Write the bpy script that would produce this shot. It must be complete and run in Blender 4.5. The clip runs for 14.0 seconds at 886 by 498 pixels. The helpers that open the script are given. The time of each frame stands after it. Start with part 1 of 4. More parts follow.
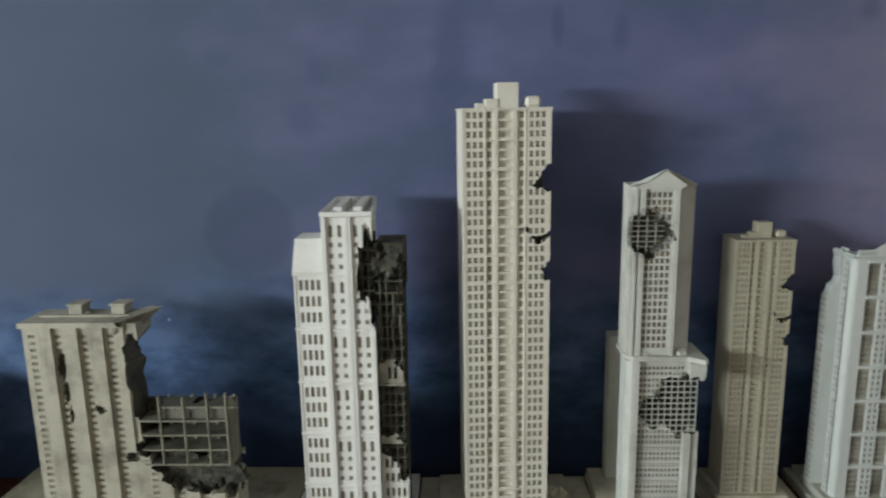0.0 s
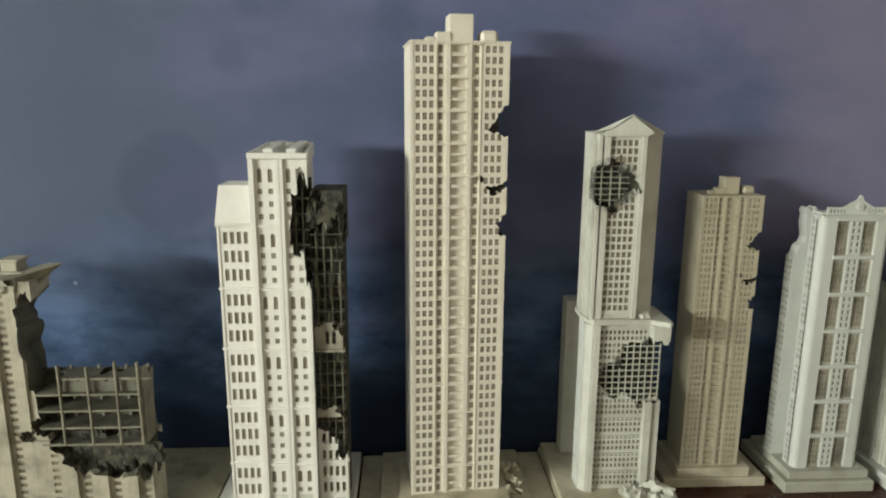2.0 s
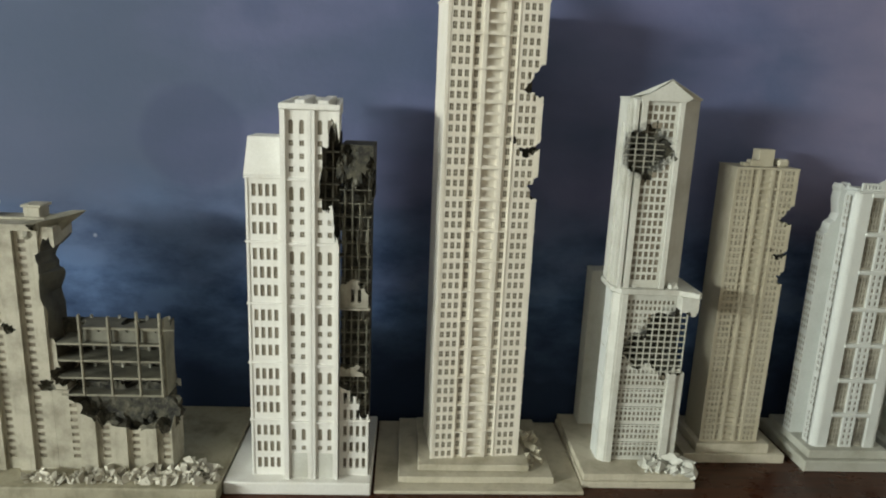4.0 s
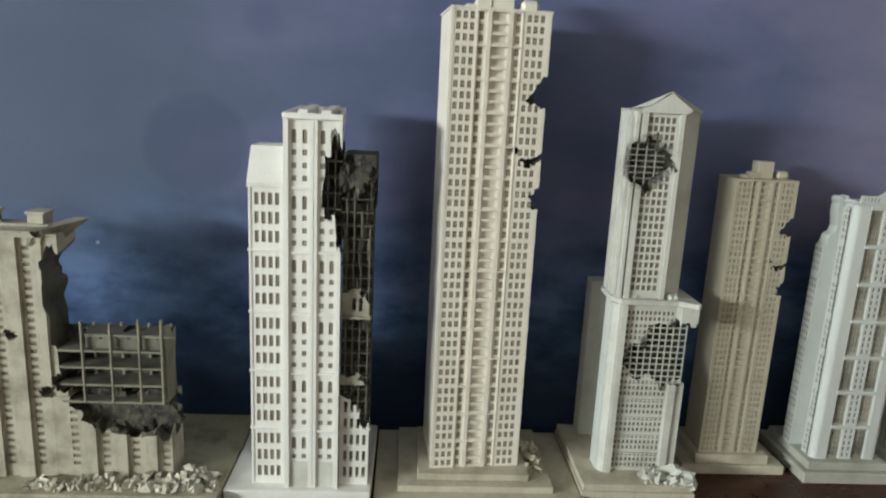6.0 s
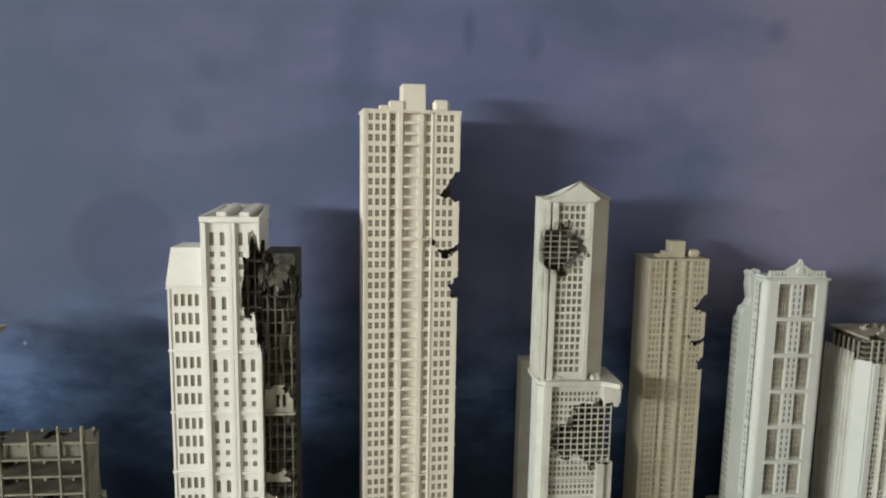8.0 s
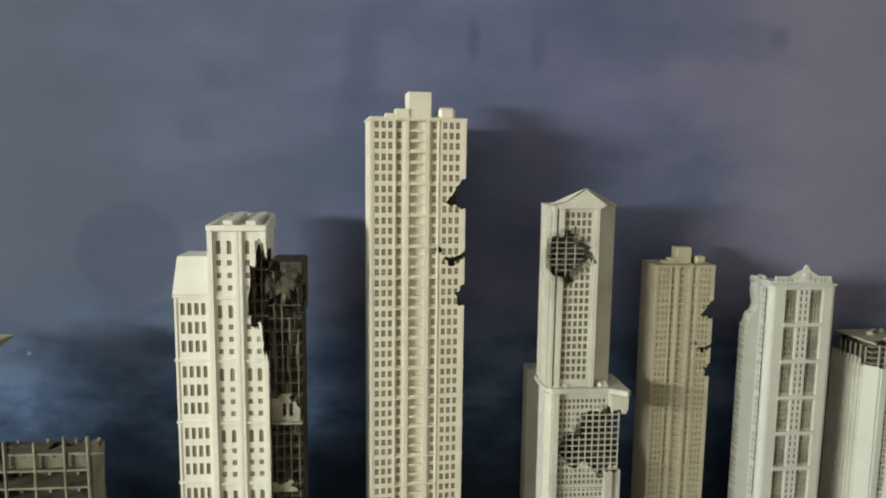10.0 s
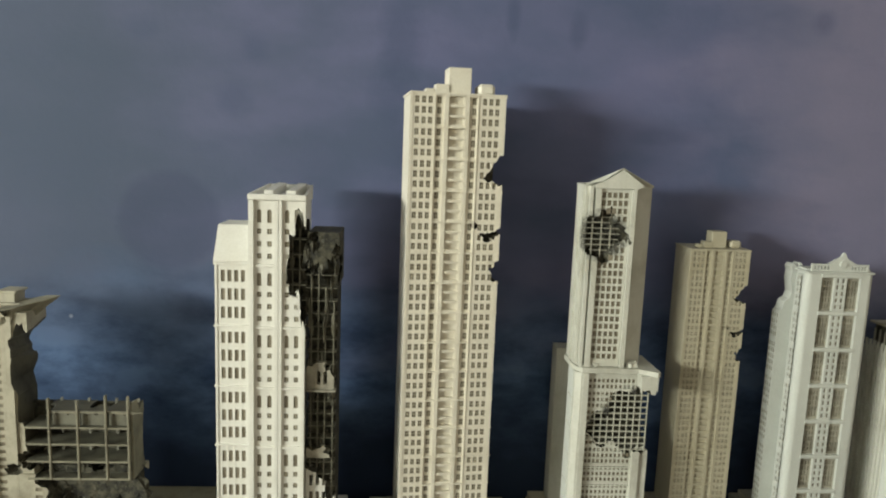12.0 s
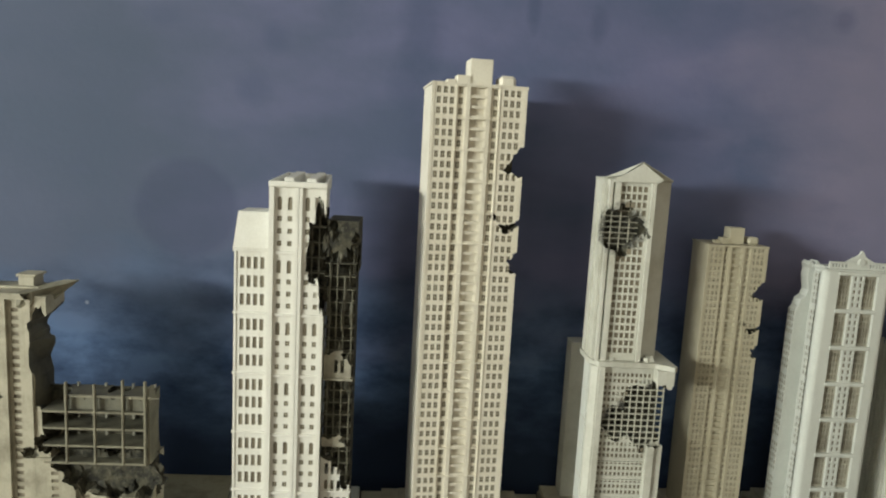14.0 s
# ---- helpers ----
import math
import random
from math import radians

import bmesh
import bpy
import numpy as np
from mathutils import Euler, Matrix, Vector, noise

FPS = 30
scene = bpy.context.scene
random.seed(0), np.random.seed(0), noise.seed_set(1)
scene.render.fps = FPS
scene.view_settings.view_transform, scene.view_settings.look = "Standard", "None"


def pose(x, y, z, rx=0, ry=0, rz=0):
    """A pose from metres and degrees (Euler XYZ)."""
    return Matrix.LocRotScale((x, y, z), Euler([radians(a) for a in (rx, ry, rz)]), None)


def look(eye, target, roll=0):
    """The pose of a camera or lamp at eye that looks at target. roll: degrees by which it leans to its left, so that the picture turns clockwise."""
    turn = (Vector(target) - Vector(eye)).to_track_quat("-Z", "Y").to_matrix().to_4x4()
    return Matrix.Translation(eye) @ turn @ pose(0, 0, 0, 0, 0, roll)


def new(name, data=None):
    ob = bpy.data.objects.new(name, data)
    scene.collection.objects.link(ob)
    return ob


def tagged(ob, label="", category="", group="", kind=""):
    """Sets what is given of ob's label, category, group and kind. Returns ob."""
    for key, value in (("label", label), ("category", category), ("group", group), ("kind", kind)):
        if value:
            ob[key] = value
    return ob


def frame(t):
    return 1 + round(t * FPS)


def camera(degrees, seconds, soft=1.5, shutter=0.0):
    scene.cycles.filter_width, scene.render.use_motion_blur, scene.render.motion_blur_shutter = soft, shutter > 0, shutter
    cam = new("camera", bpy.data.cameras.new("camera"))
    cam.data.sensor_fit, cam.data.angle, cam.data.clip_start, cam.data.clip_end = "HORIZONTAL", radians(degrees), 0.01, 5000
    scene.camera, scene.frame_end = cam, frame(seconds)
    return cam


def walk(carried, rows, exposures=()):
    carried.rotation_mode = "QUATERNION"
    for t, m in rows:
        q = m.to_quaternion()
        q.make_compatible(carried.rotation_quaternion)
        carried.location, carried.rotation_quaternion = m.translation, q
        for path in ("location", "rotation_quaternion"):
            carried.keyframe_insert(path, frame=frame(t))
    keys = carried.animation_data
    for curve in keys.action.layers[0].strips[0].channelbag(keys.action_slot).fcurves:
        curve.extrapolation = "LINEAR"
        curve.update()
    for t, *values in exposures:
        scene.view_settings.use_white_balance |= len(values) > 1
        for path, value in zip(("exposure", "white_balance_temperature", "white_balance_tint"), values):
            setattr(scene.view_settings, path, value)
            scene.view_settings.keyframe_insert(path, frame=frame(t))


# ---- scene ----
cam = camera(66.5, 14.0, soft=2.0, shutter=0.4)
PATH = [
    (0, (0.064, 0.13, 0.63), (0.005, 2.091, 0.244), -1),
    (0.5, (0.101, 0.146, 0.629), (0.143, 2.109, 0.248), -1.5),
    (1, (0.105, 0.175, 0.611), (0.18, 2.136, 0.223), -1.6),
    (1.5, (0.074, 0.202, 0.581), (0.166, 2.162, 0.195), -0.7),
    (2, (0.06, 0.216, 0.564), (0.165, 2.169, 0.143), 0.4),
    (2.5, (0.038, 0.223, 0.547), (0.143, 2.169, 0.097), 1.1),
    (3, (0.039, 0.225, 0.546), (0.135, 2.169, 0.088), 1.5),
    (3.5, (0.031, 0.224, 0.538), (0.131, 2.167, 0.075), 2),
    (5.8, (0.018, 0.226, 0.515), (0.125, 2.173, 0.068), 3),
    (6, (0.022, 0.22, 0.53), (0.127, 2.169, 0.095), 2.8),
    (6.5, (0.048, 0.223, 0.553), (0.194, 2.183, 0.183), 2.3),
    (7, (0.092, 0.196, 0.59), (0.268, 2.165, 0.287), 1.3),
    (7.5, (0.091, 0.201, 0.584), (0.268, 2.173, 0.301), 1.1),
    (10, (0.08, 0.205, 0.581), (0.26, 2.182, 0.332), 0.7),
    (10.5, (0.066, 0.198, 0.578), (0.21, 2.176, 0.321), 0.9),
    (11, (0.065, 0.197, 0.573), (0.194, 2.173, 0.294), 1.3),
    (11.5, (0.062, 0.196, 0.568), (0.182, 2.172, 0.282), 1.9),
    (12, (0.06, 0.197, 0.566), (0.18, 2.173, 0.278), 2.2),
    (12.5, (0.058, 0.197, 0.563), (0.177, 2.173, 0.281), 2.4),
    (13, (0.059, 0.197, 0.565), (0.178, 2.173, 0.28), 2.5),
    (13.5, (0.055, 0.195, 0.562), (0.176, 2.172, 0.285), 2.7),
    (14, (0.039, 0.196, 0.551), (0.152, 2.173, 0.267), 3.1),
]
walk(cam, [(t, look(eye, target, roll)) for t, eye, target, roll in PATH], [(0.0, -0.5, 5900, 9), (0.3, -0.27, 6100, 8), (0.7, -0.14, 6300, 6), (1.3, -0.15, 6650, 6), (3.0, -0.17, 6700, 6), (3.7, -0.17, 6450, 6), (6.0, -0.16, 6050, 8), (6.5, -0.13, 6000, 10), (7.5, -0.12, 6200, 11), (10.0, -0.12, 6850, 4), (10.5, -0.12, 6850, 4), (14.0, -0.13, 6700, 5)])

# ---- world, light ----
world = bpy.data.worlds.new("world")
scene.world = world
world.use_nodes = True
wn = world.node_tree
sky = wn.nodes.new("ShaderNodeTexSky")
sky.sky_type, sky.sun_disc = "NISHITA", False
sky.sun_elevation, sky.sun_rotation = radians(35), radians(60)
wn.links.new(sky.outputs[0], wn.nodes["Background"].inputs[0])
wn.nodes["Background"].inputs[1].default_value = 0.1
scene.view_settings.exposure = 0.0

WALL_Y = 1.235
WIN_X, WIN_Y0, WIN_Y1, WIN_Z0, WIN_Z1 = -3.3, -2.05, -0.3, 0.74, 1.02
lamp_data = bpy.data.lights.new("window_daylight", "AREA")
lamp_data.shape, lamp_data.size, lamp_data.size_y = "RECTANGLE", WIN_Y1 - WIN_Y0, WIN_Z1 - WIN_Z0
lamp_data.energy, lamp_data.color = 228.0, (0.98, 1.0, 0.93)
lamp = new("window_daylight", lamp_data)
mid = Vector((WIN_X - 0.02, (WIN_Y0 + WIN_Y1) / 2, (WIN_Z0 + WIN_Z1) / 2))
lamp.matrix_world = look(mid, mid + Vector((1, 0, 0)))

# a smaller unseen opening added opposite, for a warm fill from the right
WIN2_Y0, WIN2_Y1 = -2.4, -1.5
warm_data = bpy.data.lights.new("warm_fill_light", "AREA")
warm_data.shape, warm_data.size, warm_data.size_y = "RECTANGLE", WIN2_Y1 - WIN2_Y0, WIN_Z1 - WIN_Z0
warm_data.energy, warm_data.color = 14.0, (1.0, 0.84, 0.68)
warm_lamp = new("warm_fill_light", warm_data)
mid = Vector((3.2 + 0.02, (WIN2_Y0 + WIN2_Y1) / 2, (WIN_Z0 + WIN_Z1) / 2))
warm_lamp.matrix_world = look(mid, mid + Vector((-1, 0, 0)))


# ---- materials ----
def shader(name, rough=0.6, metal=0.0):
    m = bpy.data.materials.new(name)
    m.use_nodes = True
    b = m.node_tree.nodes["Principled BSDF"]
    b.inputs["Roughness"].default_value, b.inputs["Metallic"].default_value = rough, metal
    return m, m.node_tree.nodes, m.node_tree.links, b


def nnoise(n, l, co, scale, detail=4.0, rough=0.6):
    t = n.new("ShaderNodeTexNoise")
    t.inputs["Scale"].default_value, t.inputs["Detail"].default_value, t.inputs["Roughness"].default_value = scale, detail, rough
    l.new(co, t.inputs["Vector"])
    return t.outputs["Fac"]


def nramp(n, l, fac, a, b, ca=(0, 0, 0), cb=(1, 1, 1)):
    r = n.new("ShaderNodeValToRGB")
    r.color_ramp.elements[0].position, r.color_ramp.elements[1].position = a, b
    r.color_ramp.elements[0].color, r.color_ramp.elements[1].color = (*ca, 1), (*cb, 1)
    l.new(fac, r.inputs[0])
    return r.outputs[0]


def nmix(n, l, fac, a, b, blend="MIX"):
    m = n.new("ShaderNodeMix")
    m.data_type, m.blend_type = "RGBA", blend
    for k, v in ((0, fac), (6, a), (7, b)):
        if isinstance(v, (int, float)):
            m.inputs[k].default_value = v
        elif isinstance(v, tuple):
            m.inputs[k].default_value = (*v, 1)
        else:
            l.new(v, m.inputs[k])
    return m.outputs[2]


def nbump(n, l, height, bsdf, strength, dist):
    b = n.new("ShaderNodeBump")
    b.inputs["Strength"].default_value, b.inputs["Distance"].default_value = strength, dist
    l.new(height, b.inputs["Height"])
    l.new(b.outputs[0], bsdf.inputs["Normal"])


def nmath(n, l, op, a, b=0.0):
    m = n.new("ShaderNodeMath")
    m.operation = op
    for k, v in ((0, a), (1, b)):
        if isinstance(v, (int, float)):
            m.inputs[k].default_value = v
        else:
            l.new(v, m.inputs[k])
    return m.outputs[0]


SOOT = (0.018, 0.018, 0.016)


def plastic(name, colour, dirt, amount=0.35, burns=()):
    """Matte printed plastic with a thin uneven wash, layer lines and, where given, burnt patches (centre, radius)."""
    m, n, l, b = shader(name, 0.62)
    co = n.new("ShaderNodeTexCoord").outputs["Object"]
    blot = nramp(n, l, nnoise(n, l, co, 22.0, 5.0), 0.45, 0.72)
    grain = nramp(n, l, nnoise(n, l, co, 420.0, 3.0), 0.35, 0.7)
    c = nmix(n, l, nmath(n, l, "MULTIPLY", blot, amount), colour, dirt)
    c = nmix(n, l, nmath(n, l, "MULTIPLY", grain, 0.12), c, tuple(0.6 * v for v in dirt))
    streak = n.new("ShaderNodeMapping")
    streak.inputs["Scale"].default_value = (1.0, 1.0, 0.12)
    l.new(co, streak.inputs["Vector"])
    run = nramp(n, l, nnoise(n, l, streak.outputs[0], 160.0, 3.0), 0.55, 0.8)
    c = nmix(n, l, nmath(n, l, "MULTIPLY", run, 0.5 * amount), c, dirt)
    for centre, radius in burns:
        d = n.new("ShaderNodeVectorMath")
        d.operation = "DISTANCE"
        l.new(co, d.inputs[0])
        d.inputs[1].default_value = centre
        edge = nmath(n, l, "ADD", nmath(n, l, "DIVIDE", d.outputs["Value"], radius), nmath(n, l, "MULTIPLY", nnoise(n, l, co, 150.0, 4.0), 0.9))
        c = nmix(n, l, nramp(n, l, nmath(n, l, "MULTIPLY", edge, 0.5), 0.62, 0.82, (0.92, 0.92, 0.92), (0, 0, 0)), c, SOOT)
    l.new(c, b.inputs["Base Color"])
    wave = n.new("ShaderNodeTexWave")
    wave.bands_direction = "Z"
    wave.inputs["Scale"].default_value, wave.inputs["Distortion"].default_value = 700.0, 0.6
    l.new(co, wave.inputs["Vector"])
    nbump(n, l, nmath(n, l, "ADD", nmath(n, l, "MULTIPLY", wave.outputs["Fac"], 0.3), nnoise(n, l, co, 260.0)), b, 0.25, 0.0006)
    return m


WHITE = plastic("warm_white_plastic", (0.78, 0.77, 0.72), (0.52, 0.49, 0.4), 0.25)
TALL = plastic("ivory_plastic", (0.755, 0.715, 0.62), (0.5, 0.45, 0.33), 0.3)
# ivory darkened towards beige: the little tower's shade is in the colour
SHADED_IVORY = plastic("shaded_ivory_plastic", (0.45, 0.415, 0.315), (0.34, 0.30, 0.2), 0.5)
GREY = plastic("grey_white_plastic", (0.62, 0.62, 0.56), (0.36, 0.35, 0.28), 0.5,
               (((0.0345, -0.003, 0.4365), 0.032),))
GREYLOW = plastic("grey_white_plastic_low", (0.60, 0.60, 0.54), (0.33, 0.32, 0.26), 0.55,
                  (((0.075, -0.003, 0.184), 0.024), ((0.050, -0.003, 0.172), 0.018), ((0.1, -0.003, 0.21), 0.015)))
GREYBAR = plastic("bare_grid_plastic", (0.50, 0.50, 0.43), (0.22, 0.21, 0.17), 0.6)
COOL = plastic("cool_white_plastic", (0.60, 0.62, 0.585), (0.45, 0.46, 0.42), 0.3)
GREY2 = plastic("dusty_rubble_plastic", (0.58, 0.55, 0.46), (0.2, 0.18, 0.13), 0.7)
COOLBOARD = plastic("grey_board_plastic", (0.45, 0.45, 0.39), (0.26, 0.25, 0.19), 0.6)
DUST = plastic("dusty_ruin_plastic", (0.45, 0.42, 0.33), (0.15, 0.135, 0.092), 0.8)
GRIME2 = plastic("smoky_plastic", (0.40, 0.38, 0.31), (0.10, 0.09, 0.07), 0.9)
GRIME = plastic("sooty_grey_plastic", (0.12, 0.112, 0.08), (0.025, 0.024, 0.018), 0.95)
FRAMED = plastic("dark_brown_grey_plastic", (0.25, 0.235, 0.175), (0.09, 0.08, 0.055), 0.8)
BOARD = plastic("board_plastic", (0.54, 0.50, 0.39), (0.27, 0.24, 0.16), 0.7)


def window_wash_shade():
    # brown wash, with the shade of the recesses painted into the pane colour
    m, n, l, b = shader("window_wash_shade", 0.5)
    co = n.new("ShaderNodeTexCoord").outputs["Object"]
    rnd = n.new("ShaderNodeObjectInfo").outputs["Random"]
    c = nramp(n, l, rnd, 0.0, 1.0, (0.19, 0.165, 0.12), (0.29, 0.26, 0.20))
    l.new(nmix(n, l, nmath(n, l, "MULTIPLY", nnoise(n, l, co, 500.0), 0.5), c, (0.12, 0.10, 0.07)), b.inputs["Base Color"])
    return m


PANE = window_wash_shade()


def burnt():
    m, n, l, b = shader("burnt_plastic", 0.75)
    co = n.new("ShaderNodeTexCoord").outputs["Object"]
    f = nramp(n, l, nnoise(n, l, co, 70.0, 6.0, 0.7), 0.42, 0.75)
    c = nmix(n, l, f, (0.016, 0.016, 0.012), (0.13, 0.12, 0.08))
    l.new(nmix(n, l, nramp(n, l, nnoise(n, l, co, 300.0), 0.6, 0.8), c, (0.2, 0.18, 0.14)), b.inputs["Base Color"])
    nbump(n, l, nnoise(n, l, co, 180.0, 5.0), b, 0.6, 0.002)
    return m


BURNT = burnt()
BAR = plastic("sooty_grid_plastic", (0.36, 0.35, 0.29), (0.09, 0.085, 0.07), 0.8)
# darker copy of the board plastic: the ruin board's shade is in its colour
SHADEDBOARD = plastic("shaded_board_plastic", (0.36, 0.33, 0.235), (0.12, 0.11, 0.065), 0.85)
# soot on the broken wing's grid, painted inner shade on the ruin's floors
SOOT_SHADE_BAR = plastic("soot_shade_grid_plastic", (0.17, 0.165, 0.125), (0.04, 0.038, 0.03), 0.9)


def wall_paint():
    """Dusky sky brushed and sponged on the plaster: violet-blue above, bands of dark cloud low down, darkest at the
    base; light across the wall is painted in.
    """
    m, n, l, b = shader("painted_sky_wall", 0.8)
    b.inputs["Specular IOR Level"].default_value = 0.25
    g = n.new("ShaderNodeNewGeometry").outputs["Position"]
    sep = n.new("ShaderNodeSeparateXYZ")
    l.new(g, sep.inputs[0])
    flat = n.new("ShaderNodeMapping")
    flat.inputs["Scale"].default_value = (1.0, 1.0, 1.9)
    l.new(g, flat.inputs["Vector"])
    broad = nnoise(n, l, flat.outputs[0], 3.2, 4.0, 0.55)
    mid_n = nnoise(n, l, flat.outputs[0], 9.0, 5.0, 0.6)
    upper = nmix(n, l, nramp(n, l, broad, 0.38, 0.66), (0.092, 0.114, 0.210), (0.145, 0.152, 0.278))
    # lighter violet towards the right: warm light put into the paint
    warm = nramp(n, l, nmath(n, l, "ADD", sep.outputs["X"], nmath(n, l, "MULTIPLY", broad, 0.5)), 0.75, 1.0)
    upper = nmix(n, l, nmath(n, l, "MULTIPLY", warm, 0.45), upper, (0.28, 0.25, 0.345))
    # darker grey towards the left: weaker light there, put into the paint
    cold = nramp(n, l, nmath(n, l, "ADD", nmath(n, l, "MULTIPLY", sep.outputs["X"], 0.8), nmath(n, l, "MULTIPLY", broad, 0.6)), -0.25, 0.4, (0.8,) * 3, (0.0,) * 3)
    upper = nmix(n, l, cold, upper, (0.074, 0.096, 0.146))
    upper = nmix(n, l, nmath(n, l, "MULTIPLY", nramp(n, l, mid_n, 0.55, 0.75), 0.25), upper, (0.085, 0.10, 0.19))
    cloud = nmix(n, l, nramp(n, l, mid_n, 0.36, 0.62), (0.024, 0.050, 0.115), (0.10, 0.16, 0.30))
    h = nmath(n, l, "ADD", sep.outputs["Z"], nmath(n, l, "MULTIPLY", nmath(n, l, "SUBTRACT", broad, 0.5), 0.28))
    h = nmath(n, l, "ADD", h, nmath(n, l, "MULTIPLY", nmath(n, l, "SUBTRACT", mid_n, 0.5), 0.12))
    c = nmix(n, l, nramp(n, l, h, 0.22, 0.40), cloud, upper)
    # darkest blue towards the base
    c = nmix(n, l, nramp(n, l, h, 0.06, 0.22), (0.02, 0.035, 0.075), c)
    # sponge marks
    for x, z, rx, rz, k in ((0.05, 0.735, 0.035, 0.075, 0.42), (0.222, 0.775, 0.012, 0.035, 0.5),
                            (0.325, 0.757, 0.016, 0.03, 0.45), (-0.173, 0.71, 0.022, 0.025, 0.28), (-0.206, 0.633, 0.03, 0.028, 0.3),
                            (-0.344, 0.73, 0.03, 0.02, 0.2), (0.47, 0.60, 0.06, 0.014, 0.3), (0.03, 0.66, 0.03, 0.05, 0.25), (0.72, 0.79, 0.02, 0.02, 0.4)):
        x, z = 0.06 + 0.96 * (x - 0.06), 0.59 + 0.96 * (z - 0.59)
        d = n.new("ShaderNodeVectorMath")
        d.operation = "DISTANCE"
        mp = n.new("ShaderNodeMapping")
        mp.inputs["Scale"].default_value = (1 / rx, 0.0, 1 / rz)
        mp.inputs["Location"].default_value = (-x / rx, 0.0, -z / rz)
        l.new(g, mp.inputs["Vector"])
        l.new(mp.outputs[0], d.inputs[0])
        d.inputs[1].default_value = (0, 0, 0)
        f = nmath(n, l, "ADD", d.outputs["Value"], nmath(n, l, "MULTIPLY", nnoise(n, l, g, 26.0, 4.0), 0.7))
        c = nmix(n, l, nramp(n, l, nmath(n, l, "MULTIPLY", f, 0.5), 0.4, 0.75, (k, k, k), (0, 0, 0)), c, (0.055, 0.075, 0.15))
    ring = n.new("ShaderNodeVectorMath")
    ring.operation = "DISTANCE"
    l.new(g, ring.inputs[0])
    ring.inputs[1].default_value = (-0.293, WALL_Y, 0.446)
    ring_f = nmath(n, l, "ADD", ring.outputs["Value"], nmath(n, l, "MULTIPLY", nnoise(n, l, g, 18.0, 3.0), 0.012))
    c = nmix(n, l, nramp(n, l, nmath(n, l, "MULTIPLY", ring_f, 5.0), 0.37, 0.44, (0.30,) * 3, (0,) * 3), c, (0.040, 0.048, 0.105))
    fleck = n.new("ShaderNodeVectorMath")
    fleck.operation = "DISTANCE"
    l.new(g, fleck.inputs[0])
    fleck.inputs[1].default_value = (-0.443, WALL_Y, 0.294)
    c = nmix(n, l, nramp(n, l, nmath(n, l, "MULTIPLY", fleck.outputs["Value"], 100.0), 0.15, 0.4, (0.35,) * 3, (0,) * 3), c, (0.5, 0.52, 0.6))
    l.new(c, b.inputs["Base Color"])
    nbump(n, l, nmath(n, l, "ADD", nnoise(n, l, g, 45.0, 5.0), nmath(n, l, "MULTIPLY", nnoise(n, l, g, 400.0), 0.2)), b, 0.18, 0.004)
    return m


def plain(name, a, c2, scale, rough=0.7):
    m, n, l, b = shader(name, rough)
    co = n.new("ShaderNodeNewGeometry").outputs["Position"]
    l.new(nmix(n, l, nramp(n, l, nnoise(n, l, co, scale), 0.35, 0.7), a, c2), b.inputs["Base Color"])
    nbump(n, l, nnoise(n, l, co, scale * 20), b, 0.15, 0.002)
    return m


def dark_wood():
    m, n, l, b = shader("dark_stained_wood", 0.28)
    b.inputs["Specular IOR Level"].default_value = 0.22
    co = n.new("ShaderNodeNewGeometry").outputs["Position"]
    mp = n.new("ShaderNodeMapping")
    mp.inputs["Scale"].default_value = (1.0, 14.0, 14.0)
    l.new(co, mp.inputs["Vector"])
    grain = nnoise(n, l, mp.outputs[0], 9.0, 6.0, 0.65)
    c = nmix(n, l, nramp(n, l, grain, 0.35, 0.7), (0.030, 0.010, 0.005), (0.075, 0.026, 0.012))
    l.new(c, b.inputs["Base Color"])
    l.new(nramp(n, l, nnoise(n, l, co, 30.0), 0.3, 0.8, (0.22,) * 3, (0.42,) * 3), b.inputs["Roughness"])
    nbump(n, l, grain, b, 0.1, 0.0008)
    return m


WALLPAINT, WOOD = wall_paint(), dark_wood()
PLASTER = plain("cream_plaster", (0.42, 0.40, 0.35), (0.36, 0.34, 0.29), 3.0)
CEIL = plain("white_ceiling_paint", (0.55, 0.54, 0.51), (0.5, 0.49, 0.46), 2.0)
FLOORMAT = plain("brown_floor_lino", (0.22, 0.16, 0.11), (0.15, 0.11, 0.08), 5.0, 0.45)


# ---- building helpers ----
def box(bm, x0, x1, y0, y1, z0, z1):
    v = [bm.verts.new(p) for p in ((x0, y0, z0), (x1, y0, z0), (x1, y1, z0), (x0, y1, z0), (x0, y0, z1), (x1, y0, z1), (x1, y1, z1), (x0, y1, z1))]
    for f in ((3, 2, 1, 0), (4, 5, 6, 7), (0, 1, 5, 4), (1, 2, 6, 5), (2, 3, 7, 6), (3, 0, 4, 7)):
        bm.faces.new([v[k] for k in f])
    return bm


def cube(*a):
    return box(bmesh.new(), *a)


def soft_cube(x0, x1, y0, y1, z0, z1, r=0.0008):
    bm = cube(x0, x1, y0, y1, z0, z1)
    bmesh.ops.bevel(bm, geom=bm.edges[:], offset=r, segments=1, affect="EDGES")
    return bm


def prism(plan, z0, z1):
    """A straight prism on a counter-clockwise plan."""
    bm = bmesh.new()
    lo, hi = [bm.verts.new((x, y, z0)) for x, y in plan], [bm.verts.new((x, y, z1)) for x, y in plan]
    bm.faces.new(lo[::-1]), bm.faces.new(hi)
    for k in range(len(plan)):
        j = (k + 1) % len(plan)
        bm.faces.new((lo[k], lo[j], hi[j], hi[k]))
    return bm


